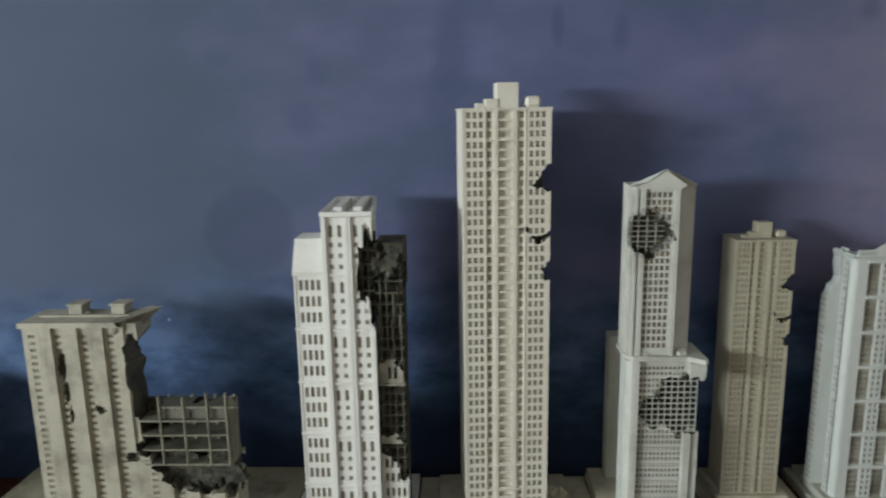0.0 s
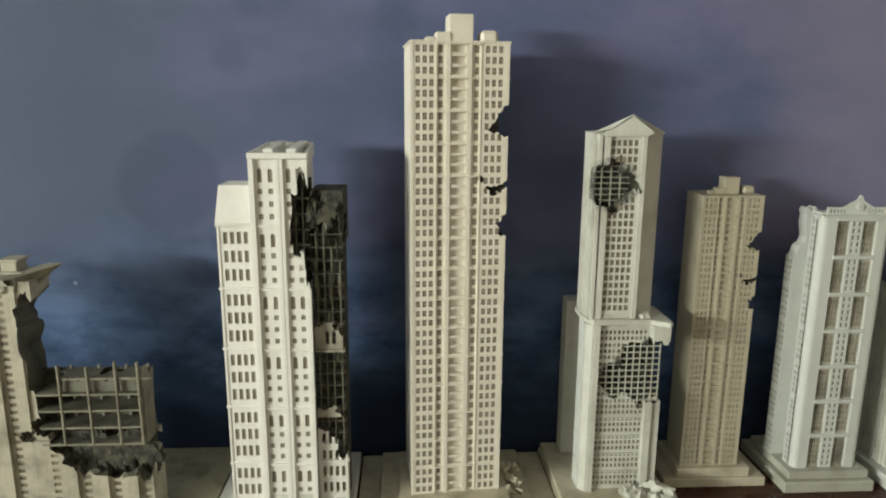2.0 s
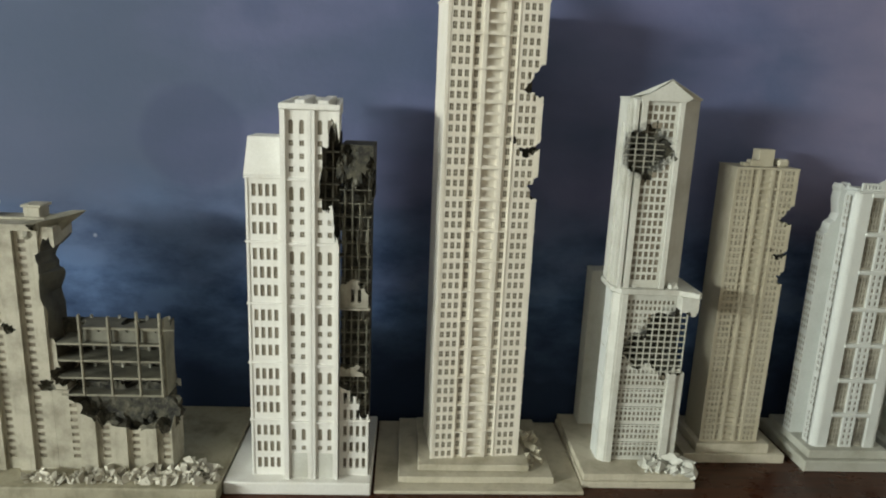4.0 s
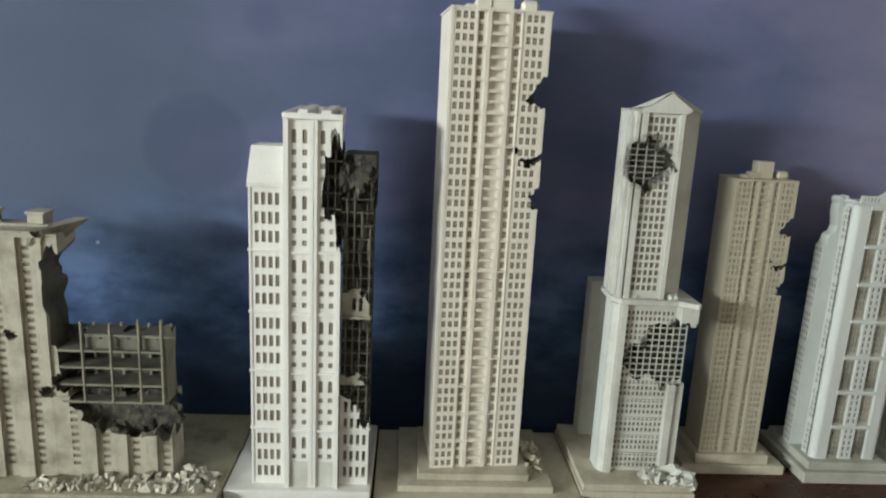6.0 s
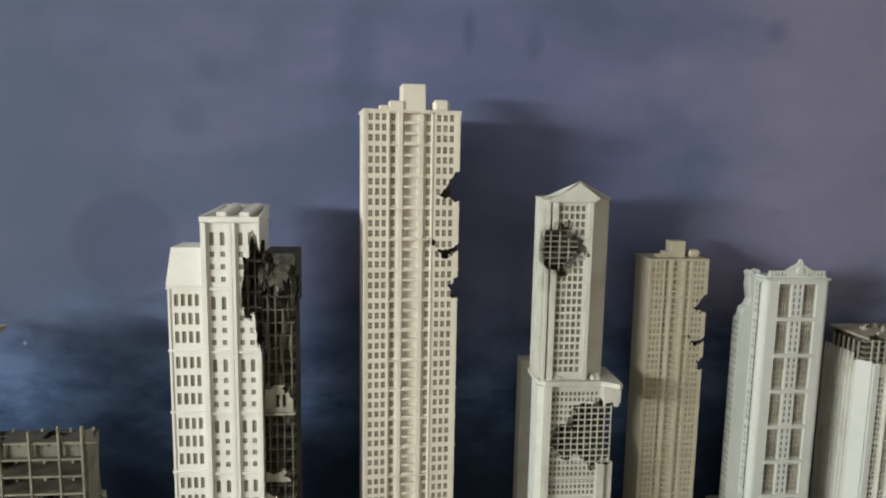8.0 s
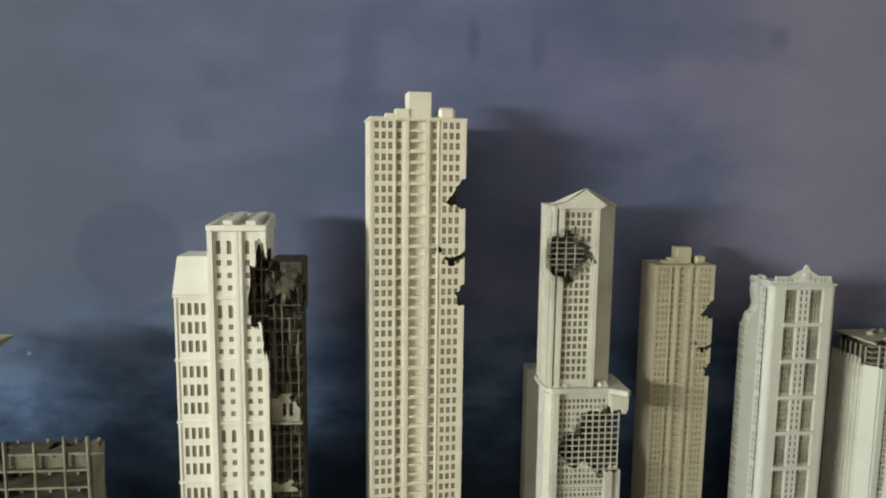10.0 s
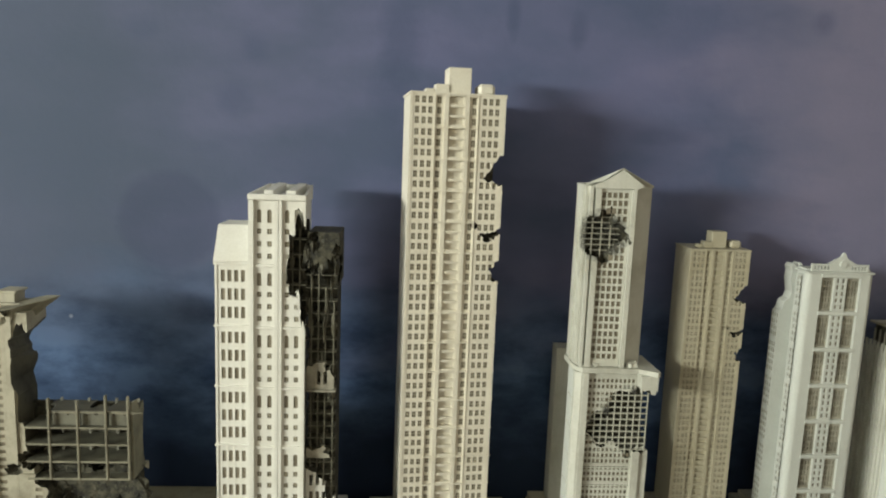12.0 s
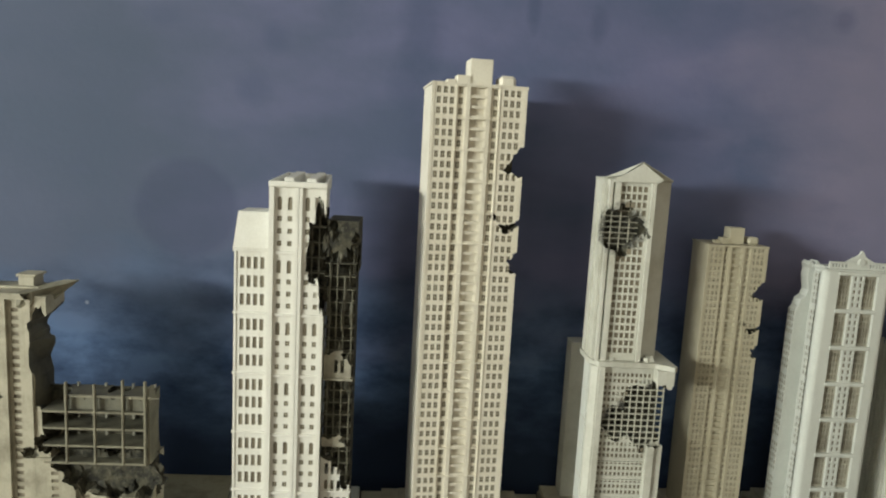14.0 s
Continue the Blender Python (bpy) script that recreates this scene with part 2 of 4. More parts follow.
def profile(points, y0, y1):
    """A plate cut to an outline in x and z (counter-clockwise from the front)."""
    bm = bmesh.new()
    a, b = [bm.verts.new((x, y0, z)) for x, z in points], [bm.verts.new((x, y1, z)) for x, z in points]
    bm.faces.new(a), bm.faces.new(b[::-1])
    for k in range(len(points)):
        j = (k + 1) % len(points)
        bm.faces.new((a[j], a[k], b[k], b[j]))
    return bm


def pierced(x0, x1, z0, z1, cols, rows, y0, y1):
    """A wall plate with real rectangular openings at every crossing of cols and rows."""
    xs = sorted({x0, x1, *[v for c in cols for v in c]})
    zs = sorted({z0, z1, *[v for r in rows for v in r]})
    inside = lambda v, spans: any(a < v < b for a, b in spans)
    solid = {(i, j): not (inside((xs[i] + xs[i + 1]) / 2, cols) and inside((zs[j] + zs[j + 1]) / 2, rows))
             for i in range(len(xs) - 1) for j in range(len(zs) - 1)}
    bm, made = bmesh.new(), {}

    def v(i, j, k):
        if (i, j, k) not in made:
            made[i, j, k] = bm.verts.new((xs[i], y1 if k else y0, zs[j]))
        return made[i, j, k]
    for (i, j), s in solid.items():
        if not s:
            continue
        bm.faces.new((v(i, j, 0), v(i + 1, j, 0), v(i + 1, j + 1, 0), v(i, j + 1, 0)))
        bm.faces.new((v(i, j + 1, 1), v(i + 1, j + 1, 1), v(i + 1, j, 1), v(i, j, 1)))
        for di, dj, a, b in ((-1, 0, (i, j + 1), (i, j)), (1, 0, (i + 1, j), (i + 1, j + 1)), (0, -1, (i, j), (i + 1, j)), (0, 1, (i + 1, j + 1), (i, j + 1))):
            if not solid.get((i + di, j + dj), False):
                bm.faces.new((v(*b, 0), v(*a, 0), v(*a, 1), v(*b, 1)))
    return bm


def lump(c, r, seed, rough=0.35, sub=2):
    """A jagged lump, used as a piece of rubble or to break a bite out of a wall."""
    bm = bmesh.new()
    bmesh.ops.create_icosphere(bm, subdivisions=sub, radius=1.0)
    for v in bm.verts:
        d = 1.0 + rough * 2.0 * noise.noise(v.co * 2.3 + Vector((seed * 7.1, seed * 3.3, seed))) + rough * 0.8 * noise.noise(v.co * 6.0 + Vector((seed, 0, seed * 5.0)))
        v.co = Vector(c) + Vector((v.co.x * r[0] * d, v.co.y * r[1] * d, v.co.z * r[2] * d))
    return bm


def jag(points, y0, y1, seed, rough=0.0009):
    """A cutter with a torn outline in x and z (counter-clockwise from the front), uneven from front to back."""
    rnd = random.Random(seed)
    line = []
    for k, (x, z) in enumerate(points):
        qx, qz = points[(k + 1) % len(points)]
        for i in range(3):
            f = i / 3
            line.append((x + (qx - x) * f + rnd.uniform(-rough, rough), z + (qz - z) * f + rnd.uniform(-rough, rough)))
    bm = bmesh.new()
    rings = []
    for k in range(4):
        y = y0 + (y1 - y0) * k / 3
        g = 0.0 if k == 0 else 0.5 * rough
        rings.append([bm.verts.new((x + rnd.uniform(-g, g), y, z + rnd.uniform(-g, g))) for x, z in line])
    bm.faces.new(rings[0]), bm.faces.new(rings[-1][::-1])
    for a, b in zip(rings, rings[1:]):
        for k in range(len(line)):
            j = (k + 1) % len(line)
            bm.faces.new((a[j], a[k], b[k], b[j]))
    return bm


def mesh_of(name, bm, *mats):
    me = bpy.data.meshes.new(name)
    bmesh.ops.recalc_face_normals(bm, faces=bm.faces[:])
    bm.to_mesh(me)
    bm.free()
    for m in mats:
        me.materials.append(m)
    return me


def carve(bm, mat, cutters, inner=None, ragged=False):
    """The solid bm with bites broken out of it; the broken faces are burnt."""
    ob = new("work", mesh_of("work", bm, mat, inner or BURNT))
    cuts = []
    for c in cutters:
        k = new("bite", mesh_of("bite", c, mat, inner or BURNT))
        for p in k.data.polygons:
            p.material_index = 1
        mod = ob.modifiers.new("bite", "BOOLEAN")
        mod.operation, mod.solver, mod.object = "DIFFERENCE", "EXACT", k
        mod.use_self = ragged
        cuts.append(k)
    dg = bpy.context.evaluated_depsgraph_get()
    me = bpy.data.meshes.new_from_object(ob.evaluated_get(dg))
    for o in (ob, *cuts):
        old = o.data
        bpy.data.objects.remove(o)
        bpy.data.meshes.remove(old)
    return me


def thing(name, m, label, category, group=""):
    ob = new(name)
    ob.empty_display_size = 0.02
    ob.matrix_world = m
    return tagged(ob, label, category, group)


def part(name, bm, material, parent, label=""):
    """Links a bmesh, or a ready mesh, as one mesh object under a thing or a part."""
    me = bm if isinstance(bm, bpy.types.Mesh) else mesh_of(name, bm, material)
    ob = new(name, me)
    ob.parent = parent
    return tagged(ob, label) if label else ob


def placed(name, me, parent, x, y, z, s=(1, 1, 1)):
    ob = new(name, me)
    ob.parent, ob.location, ob.scale = parent, (x, y, z), s
    return ob


def window_mesh(w, h, bars=True, arch=False):
    """A sunken pane with glazing bars; its origin is the lower left corner of the opening."""
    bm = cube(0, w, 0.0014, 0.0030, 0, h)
    if bars:
        box(bm, w * 0.43, w * 0.57, 0.0007, 0.0014, 0, h)
        box(bm, 0, w, 0.0008, 0.0013, h * 0.46, h * 0.54)
    for f in bm.faces:
        f.material_index = 0
    nb = len(bm.faces)
    if arch:
        k = 5
        for sx in (0, 1):
            pts = [(0.0, h)] + [(w / 2 - w / 2 * math.cos(a), h - w / 2 + w / 2 * math.sin(a)) for a in [math.pi / 2 * i / k for i in range(k, -1, -1)]]
            pts = [(x if sx == 0 else w - x, z) for x, z in pts]
            a = [bm.verts.new((x, 0.0003, z)) for x, z in pts]
            b = [bm.verts.new((x, 0.0013, z)) for x, z in pts]
            bm.faces.new(a)
            for i in range(len(pts)):
                j = (i + 1) % len(pts)
                bm.faces.new((a[i], a[j], b[j], b[i]))
        for f in list(bm.faces)[nb:]:
            f.material_index = 1
    if bars:
        bm.faces.ensure_lookup_table()
        for f in bm.faces[6:18]:
            f.material_index = 2
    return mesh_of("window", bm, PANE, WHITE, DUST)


def in_bite(x, z, bites, slack=1.0):
    return any(((x - c[0]) / r[0]) ** 2 + ((z - c[2]) / r[2]) ** 2 < slack for c, r, _ in bites)


def rubble(bm, n, x0, x1, y0, y1, z, size, rise, seed):
    """Shards heaped on a rectangle."""
    rnd = random.Random(seed)
    for i in range(n):
        u, w = rnd.random(), rnd.random()
        p = Vector((x0 + (x1 - x0) * u, y0 + (y1 - y0) * w, 0))
        s = size * (0.4 + 1.1 * rnd.random() ** 2)
        p.z = z + s * 0.3 + rise * (1 - abs(2 * u - 1)) * w * rnd.random()
        m = Matrix.Translation(p) @ Euler([rnd.uniform(0, 6.28) for _ in range(3)]).to_matrix().to_4x4()
        k = [(rnd.uniform(0.5, 1.3) * a * s, rnd.uniform(0.5, 1.2) * b * s, rnd.uniform(0.3, 1.2) * c * s * 0.6) for a, b, c in
             ((-1, -1, -1), (1, -1, -1), (1, 1, -1), (-1, 1, -1), (-1, -1, 1), (1, -1, 1), (1, 1, 1), (-1, 1, 1))]
        v = [bm.verts.new(m @ Vector(q)) for q in k]
        for q in ((3, 2, 1, 0), (4, 5, 6, 7), (0, 1, 5, 4), (1, 2, 6, 5), (2, 3, 7, 6), (3, 0, 4, 7)):
            bm.faces.new([v[j] for j in q])
    return bm


# ---- the room ----
def structure(name, bm, mat, label):
    return tagged(new(name, mesh_of(name, bm, mat)), label, kind="structure")


FLOOR_Z, CEIL_Z, RIGHT_X, BACK_Y = -0.75, 1.85, 3.2, -3.6
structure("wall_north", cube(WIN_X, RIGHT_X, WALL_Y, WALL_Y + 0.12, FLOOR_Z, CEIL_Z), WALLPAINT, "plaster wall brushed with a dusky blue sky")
structure("wall_south", cube(WIN_X, RIGHT_X, BACK_Y - 0.12, BACK_Y, FLOOR_Z, CEIL_Z), PLASTER, "plain cream plastered wall")
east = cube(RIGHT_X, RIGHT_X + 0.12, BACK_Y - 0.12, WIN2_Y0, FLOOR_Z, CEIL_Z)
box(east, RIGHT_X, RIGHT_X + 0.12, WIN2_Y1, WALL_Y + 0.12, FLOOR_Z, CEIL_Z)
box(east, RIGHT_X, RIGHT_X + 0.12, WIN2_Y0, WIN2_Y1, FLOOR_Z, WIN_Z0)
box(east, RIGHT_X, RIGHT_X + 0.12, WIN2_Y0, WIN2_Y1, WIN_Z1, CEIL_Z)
structure("wall_east", east, PLASTER, "cream plastered wall with a small opening added for warm fill light")
west = cube(WIN_X - 0.12, WIN_X, BACK_Y - 0.12, WIN_Y0, FLOOR_Z, CEIL_Z)
box(west, WIN_X - 0.12, WIN_X, WIN_Y1, WALL_Y + 0.12, FLOOR_Z, CEIL_Z)
box(west, WIN_X - 0.12, WIN_X, WIN_Y0, WIN_Y1, FLOOR_Z, WIN_Z0)
box(west, WIN_X - 0.12, WIN_X, WIN_Y0, WIN_Y1, WIN_Z1, CEIL_Z)
structure("wall_west", west, PLASTER, "cream plastered wall with a window opening")
structure("floor", cube(WIN_X - 0.12, RIGHT_X + 0.12, BACK_Y - 0.12, WALL_Y + 0.12, FLOOR_Z - 0.1, FLOOR_Z), FLOORMAT, "brown linoleum floor")
structure("ceiling", cube(WIN_X - 0.12, RIGHT_X + 0.12, BACK_Y - 0.12, WALL_Y + 0.12, CEIL_Z, CEIL_Z + 0.1), CEIL, "white painted ceiling")

table = thing("table", pose(0.1, 1.0, FLOOR_Z), "long dark-stained wooden table against the painted wall", "table")
part("tabletop", soft_cube(-1.35, 1.35, -0.22, 0.232, 0.722, 0.75, 0.003), WOOD, table)
part("apron", cube(-1.28, 1.28, -0.18, -0.16, 0.64, 0.7215), WOOD, table)
leg = mesh_of("leg", prism([(-0.03, -0.03), (0.03, -0.03), (0.03, 0.03), (-0.03, 0.03)], 0.0, 0.7215), WOOD)
for lx in (-1.25, 1.25):
    for ly in (-0.12, 0.18):
        placed("leg", leg, table, lx, ly, 0)


# ---- the tall banded tower, in two sizes ----
def banded_tower(m, sx, sy, sz, bands, wall, low_wall, seam, label, group):
    """Front width 0.124, storeys in bands of three; sx, sy, sz scale it."""
    W, D, B = 0.124, 0.100, 0.0402
    H = B * bands
    ob = thing("model_skyscraper", m, label, "model building", group)
    grow = Matrix.Diagonal((sx, sy, sz, 1))

    def put(name, bm, mat, lab=""):
        if isinstance(bm, bpy.types.Mesh):
            bm.transform(grow)
        else:
            bmesh.ops.transform(bm, matrix=grow, verts=bm.verts[:])
        return part(name, bm, mat, ob, lab)
    top = H
    bites = [((0.126, 0.03, top - 0.098), (0.022, 0.09, 0.016), 3), ((0.127, 0.02, top - 0.170), (0.010, 0.06, 0.006), 5),
             ((0.089, 0.0, top - 0.165), (0.006, 0.009, 0.004), 8), ((0.107, 0.0, top - 0.181), (0.010, 0.012, 0.004), 9),
             ((0.126, 0.02, top - 0.226), (0.012, 0.06, 0.012), 11)]
    E = W + 0.004
    torn = [([(E, top - 0.070), (W - 0.004, top - 0.075), (W - 0.011, top - 0.083), (W - 0.017, top - 0.095), (W - 0.026, top - 0.104), (W - 0.020, top - 0.110), (W - 0.012, top - 0.107), (W - 0.006, top - 0.113), (E, top - 0.111)], 0.055, 3),
            ([(E, top - 0.210), (W - 0.005, top - 0.214), (W - 0.007, top - 0.221), (W - 0.012, top - 0.225), (W - 0.008, top - 0.230), (W - 0.012, top - 0.236), (W - 0.006, top - 0.241), (E, top - 0.239)], 0.05, 5),
            ([(W - 0.040, top - 0.160), (W - 0.041, top - 0.166), (W - 0.035, top - 0.170), (W - 0.029, top - 0.169), (W - 0.030, top - 0.164), (W - 0.036, top - 0.160)], 0.013, 8),
            ([(W - 0.029, top - 0.174), (W - 0.023, top - 0.180), (W - 0.021, top - 0.187), (W - 0.013, top - 0.187), (W - 0.011, top - 0.182), (W - 0.007, top - 0.184),
              (W - 0.004, top - 0.178), (E, top - 0.175), (E, top - 0.165), (W - 0.003, top - 0.170), (W - 0.007, top - 0.173), (W - 0.014, top - 0.175), (W - 0.022, top - 0.176)], 0.014, 9)]
    cut = lambda: [jag(p, -0.02, d, s) for p, d, s in torn]
    spans = ((0.0, seam), (seam, H)) if seam else ((0.0, H),)
    three = [(0.0054, 0.0107), (0.0141, 0.0194), (0.0226, 0.0279)]
    right = [(0.0936, 0.0989), (0.1020, 0.1073), (0.1104, 0.1157)]
    for z0, z1 in spans:
        mat = low_wall if seam and z0 == 0.0 else wall
        rows = [(b * B + 0.0030 + k * 0.0129, b * B + 0.0112 + k * 0.0129) for b in range(bands) for k in range(3)]
        rows = [r for r in rows if z0 <= r[0] and r[1] <= z1]
        big = z1 == H
        body = cube(0.0006, W - 0.0006, 0.0085, D, z0, z1)
        put("core", carve(body, mat, cut(), None, True) if big else body, mat)
        put("facade", pierced(0.0, 0.0305, z0, z1, three, rows, 0.0, 0.0084), mat)
        f = pierced(0.0885, W, z0, z1, right, rows, 0.0, 0.0084)
        put("facade", carve(f, mat, cut(), None, True) if big else f, mat)
        put("facade_bay", pierced(0.0315, 0.0435, z0, z1, [(0.0345, 0.0398)], rows, 0.0026, 0.0084), mat)
        f = pierced(0.0765, 0.0875, z0, z1, [(0.0803, 0.0856)], rows, 0.0026, 0.0084)
        put("facade_bay", carve(f, mat, cut(), None, True) if big else f, mat)
        for x0, x1 in ((0.0305, 0.0318), (0.0435, 0.0490), (0.0710, 0.0760), (0.0872, 0.0885)):
            put("pilaster", cube(x0, x1, -0.0008, 0.0084, z0, z1), mat)
        for x0, x1 in ((-0.0012, 0.0028), (W - 0.0046, W + 0.0002)):
            f = cube(x0, x1, -0.0006, 0.0029, z0, z1)
            put("corner_strip", carve(f, mat, cut(), None, True) if big and x0 > 0.1 else f, mat)
        put("balcony_back", cube(0.0491, 0.0709, 0.0060, 0.0084, z0, z1), mat)
        win = window_mesh(0.0053 * sx, 0.0082 * sz)
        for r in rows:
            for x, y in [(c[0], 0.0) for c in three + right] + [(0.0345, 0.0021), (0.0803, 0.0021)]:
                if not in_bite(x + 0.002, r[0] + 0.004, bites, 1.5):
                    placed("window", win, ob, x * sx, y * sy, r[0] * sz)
        rail = mesh_of("balcony", cube(0.0491 * sx, 0.0709 * sx, 0.0004 * sy, 0.0060 * sy, 0, 0.0036 * sz), mat)
        post = mesh_of("balcony_frame", cube(0, 0.0014 * sx, 0.0020 * sy, 0.0060 * sy, 0, B * sz), mat)
        for b in range(bands):
            if not (z0 <= b * B + 0.001 < z1):
                continue
            for k in range(3):
                placed("balcony", rail, ob, 0, 0, (b * B + 0.0115 + k * 0.0129 - 0.0129) * sz if k else (b * B - 0.001) * sz)
            for x in (0.0494, 0.0692):
                placed("balcony_frame", post, ob, x * sx, 0, b * B * sz)
            ledge = cube(0.0308, 0.0880, -0.0018, 0.0084, (b + 1) * B - 0.0021, (b + 1) * B - 0.0004)
            put("storey_band", ledge, mat)
            if not in_bite(W, (b + 1) * B, bites, 1.6):
                put("storey_band", cube(W - 0.0048, W + 0.0012, -0.0012, 0.004, (b + 1) * B - 0.0016, (b + 1) * B - 0.0002), mat)
    put("roof", cube(-0.0012, W + 0.001, -0.0014, D + 0.0005, H, H + 0.0022), wall)
    put("roof_block", soft_cube(0.052, 0.083, 0.03, 0.065, H + 0.0022, H + 0.037), wall)
    put("roof_block", soft_cube(0.035, 0.0535, 0.028, 0.05, H + 0.0022, H + 0.015), wall)
    put("roof_block", soft_cube(0.022, 0.034, 0.03, 0.048, H + 0.0022, H + 0.009), wall)
    put("roof_tank", soft_cube(0.093, 0.116, 0.03, 0.06, H + 0.0022, H + 0.018, 0.004), wall)
    return ob


TOWER = banded_tower(pose(0.0655, 1.075, 0.025, 0, 0, 5.5), 1.0, 1.0, 1.016, 15, TALL, TALL, 0,
                     "tall ivory plastic skyscraper model with banded storeys and bitten corner", "skyscraper models")
SQUARE = Matrix.Rotation(radians(-5.0), 4, "Z")
for what, bm in (("plinth", soft_cube(-0.018, 0.136, -0.016, 0.122, -0.0095, 0.0)), ("step", soft_cube(-0.045, 0.169, -0.030, 0.138, -0.0195, -0.0099)),
                 ("base_board", soft_cube(-0.077, 0.207, -0.048, 0.147, -0.025, -0.0199))):
    bmesh.ops.transform(bm, matrix=SQUARE, verts=bm.verts[:])
    part(what, bm, BOARD, TOWER)

LITTLE = banded_tower(pose(0.4715, 1.128, 0.030, 0, 0, 0.0), 0.70, 0.58, 0.680, 15, SHADED_IVORY, SHADED_IVORY, 0,
                      "smaller ivory skyscraper model, shaded to beige, with banded storeys and bitten corner", "skyscraper models")
part("plinth", soft_cube(-0.008, 0.103, -0.009, 0.08, -0.015, 0.0), BOARD, LITTLE)
part("base_board", soft_cube(-0.028, 0.128, -0.012, 0.10, -0.030, -0.0153), BOARD, LITTLE)


# ---- the winged tower with arched windows ----
def winged_tower(m):
    ob = thing("model_skyscraper", m, "white winged skyscraper model with arched windows and a burnt broken wing", "model building", "skyscraper models")
    # local x from 0 to 0.153, front of the wings at y = 0
    BH, T = 0.0795, 0.4865
    # left wing
    part("wing", profile([(0.0, 0.0), (0.045, 0.0), (0.045, 0.400), (0.0, 0.400)], 0.0032, 0.075), WHITE, ob)
    cols = [(0.0072 + 0.0083 * k, 0.0123 + 0.0083 * k) for k in range(4)]
    rows = [(0.0105 + BH * b + 0.0235 * k, 0.0255 + BH * b + 0.0235 * k) for b in range(5) for k in range(3)]
    rows = [r for r in rows if r[1] < 0.395]
    part("facade", pierced(0.0, 0.0435, 0.0, 0.400, cols, rows, 0.0, 0.003), WHITE, ob)
    tall = window_mesh(0.0051, 0.015, False)
    for r in rows:
        for c in cols:
            placed("window", tall, ob, c[0], 0.0, r[0])
    roof = bmesh.new()
    side = [(-0.0015, 0.4003), (0.0755, 0.4003), (0.0755, 0.445), (0.0240, 0.445), (-0.0015, 0.4023)]
    a, b = [roof.verts.new((-0.0015, y, z)) for y, z in side], [roof.verts.new((0.0438, y, z)) for y, z in side]
    roof.faces.new(a), roof.faces.new(b[::-1])
    for k in range(5):
        q = (k + 1) % 5
        roof.faces.new((a[q], a[k], b[k], b[q]))
    part("sloped_roof", roof, WHITE, ob)
    for k in range(5):
        part("storey_band", soft_cube(-0.0018, 0.0438, -0.0018, 0.006, BH * (k + 1) - 0.0005, BH * (k + 1) + 0.0022, 0.0005), WHITE, ob)
    for x in (0.0, 0.0405):
        part("corner_strip", cube(x, x + 0.0028, -0.0012, 0.0031, 0.0, 0.399), WHITE, ob)
    # middle block with two bays
    bites = [((0.108, 0.0, 0.405), (0.0165, 0.036, 0.058), 21), ((0.098, -0.004, 0.392), (0.009, 0.03, 0.032), 24), ((0.112, 0.004, 0.345), (0.0075, 0.03, 0.028), 27)]
    cut = lambda: [lump(c, r, s, 0.32, 3) for c, r, s in bites]
    part("core", carve(prism([(0.0455, -0.0038), (0.1125, -0.0038), (0.1030, 0.1170), (0.0455, 0.1170)], 0.0, T - 0.012), WHITE, cut()), WHITE, ob)
    bays = ((0.0500, 0.0755), (0.0845, 0.1085))
    arch, small = window_mesh(0.0055, 0.0165, False, True), window_mesh(0.0055, 0.0065)
    for x0, x1 in bays:
        w = x1 - x0
        cs = [(x0 + w * 0.24 - 0.00275, x0 + w * 0.24 + 0.00275), (x0 + w * 0.74 - 0.00275, x0 + w * 0.74 + 0.00275)]
        rows_a = [(0.0510 + BH * b + 0.0035, 0.0510 + BH * b + 0.0200) for b in range(6)]
        rows_s = [(0.0095 + BH * b + 0.0155 * k, 0.0160 + BH * b + 0.0155 * k) for b in range(6) for k in range(3) if b or k == 2]
        f = pierced(x0 - 0.001, x1 + 0.001, 0.0, T - 0.006, cs, rows_a + rows_s, -0.0070, -0.0040)
        part("facade_bay", carve(f, WHITE, cut()) if x0 > 0.08 else f, WHITE, ob)
        for r in rows_a + rows_s:
            for c in cs:
                if x0 < 0.08 or not in_bite(c[0] + 0.0027, r[0] + 0.005, bites, 1.25):
                    placed("window", arch if r in rows_a else small, ob, c[0], -0.0070, r[0])
        part("entrance_door", soft_cube(x0 + 0.002, x1 - 0.002, -0.0076, -0.0068, 0.0, 0.036, 0.0002), GREY, ob)
        for k in range(6):
            z = BH * (k + 1) if k < 5 else T - 0.006
            if not (x0 > 0.08 and k in (4,)):
                part("storey_band", soft_cube(x0 - 0.0005, x1 + 0.0005, -0.0092, -0.0045, z - 0.001, z + 0.0028, 0.0005), WHITE, ob)
    for x0, x1 in ((0.0440, 0.0500), (0.0755, 0.0800), (0.0805, 0.0845), (0.1085, 0.1135)):
        f = cube(x0, x1, -0.0105 if x0 in (0.0755, 0.0805) else -0.0115, -0.0036, 0.0, T - 0.0065)
        part("pilaster", carve(f, WHITE, cut()) if x0 > 0.1 else f, WHITE, ob)
    part("parapet", soft_cube(0.0430, 0.1145, -0.0120, -0.0065, T - 0.0062, T + 0.0010), WHITE, ob)
    part("roof_deck", prism([(0.0466, -0.0063), (0.1108, -0.0063), (0.1014, 0.1144), (0.0466, 0.1144)], T - 0.0118, T - 0.0045), WHITE, ob)
    for x0, x1, y0, y1 in ((0.0430, 0.0465, -0.0064, 0.1180), (0.1110, 0.1145, -0.0064, 0.1180), (0.0466, 0.1106, 0.1145, 0.1180)):
        bm = cube(x0, x1, y0, y1, T - 0.0118, T + 0.0008)
        for v in bm.verts:
            v.co.x -= 0.081 * max(0.0, v.co.y) * (v.co.x > 0.1)
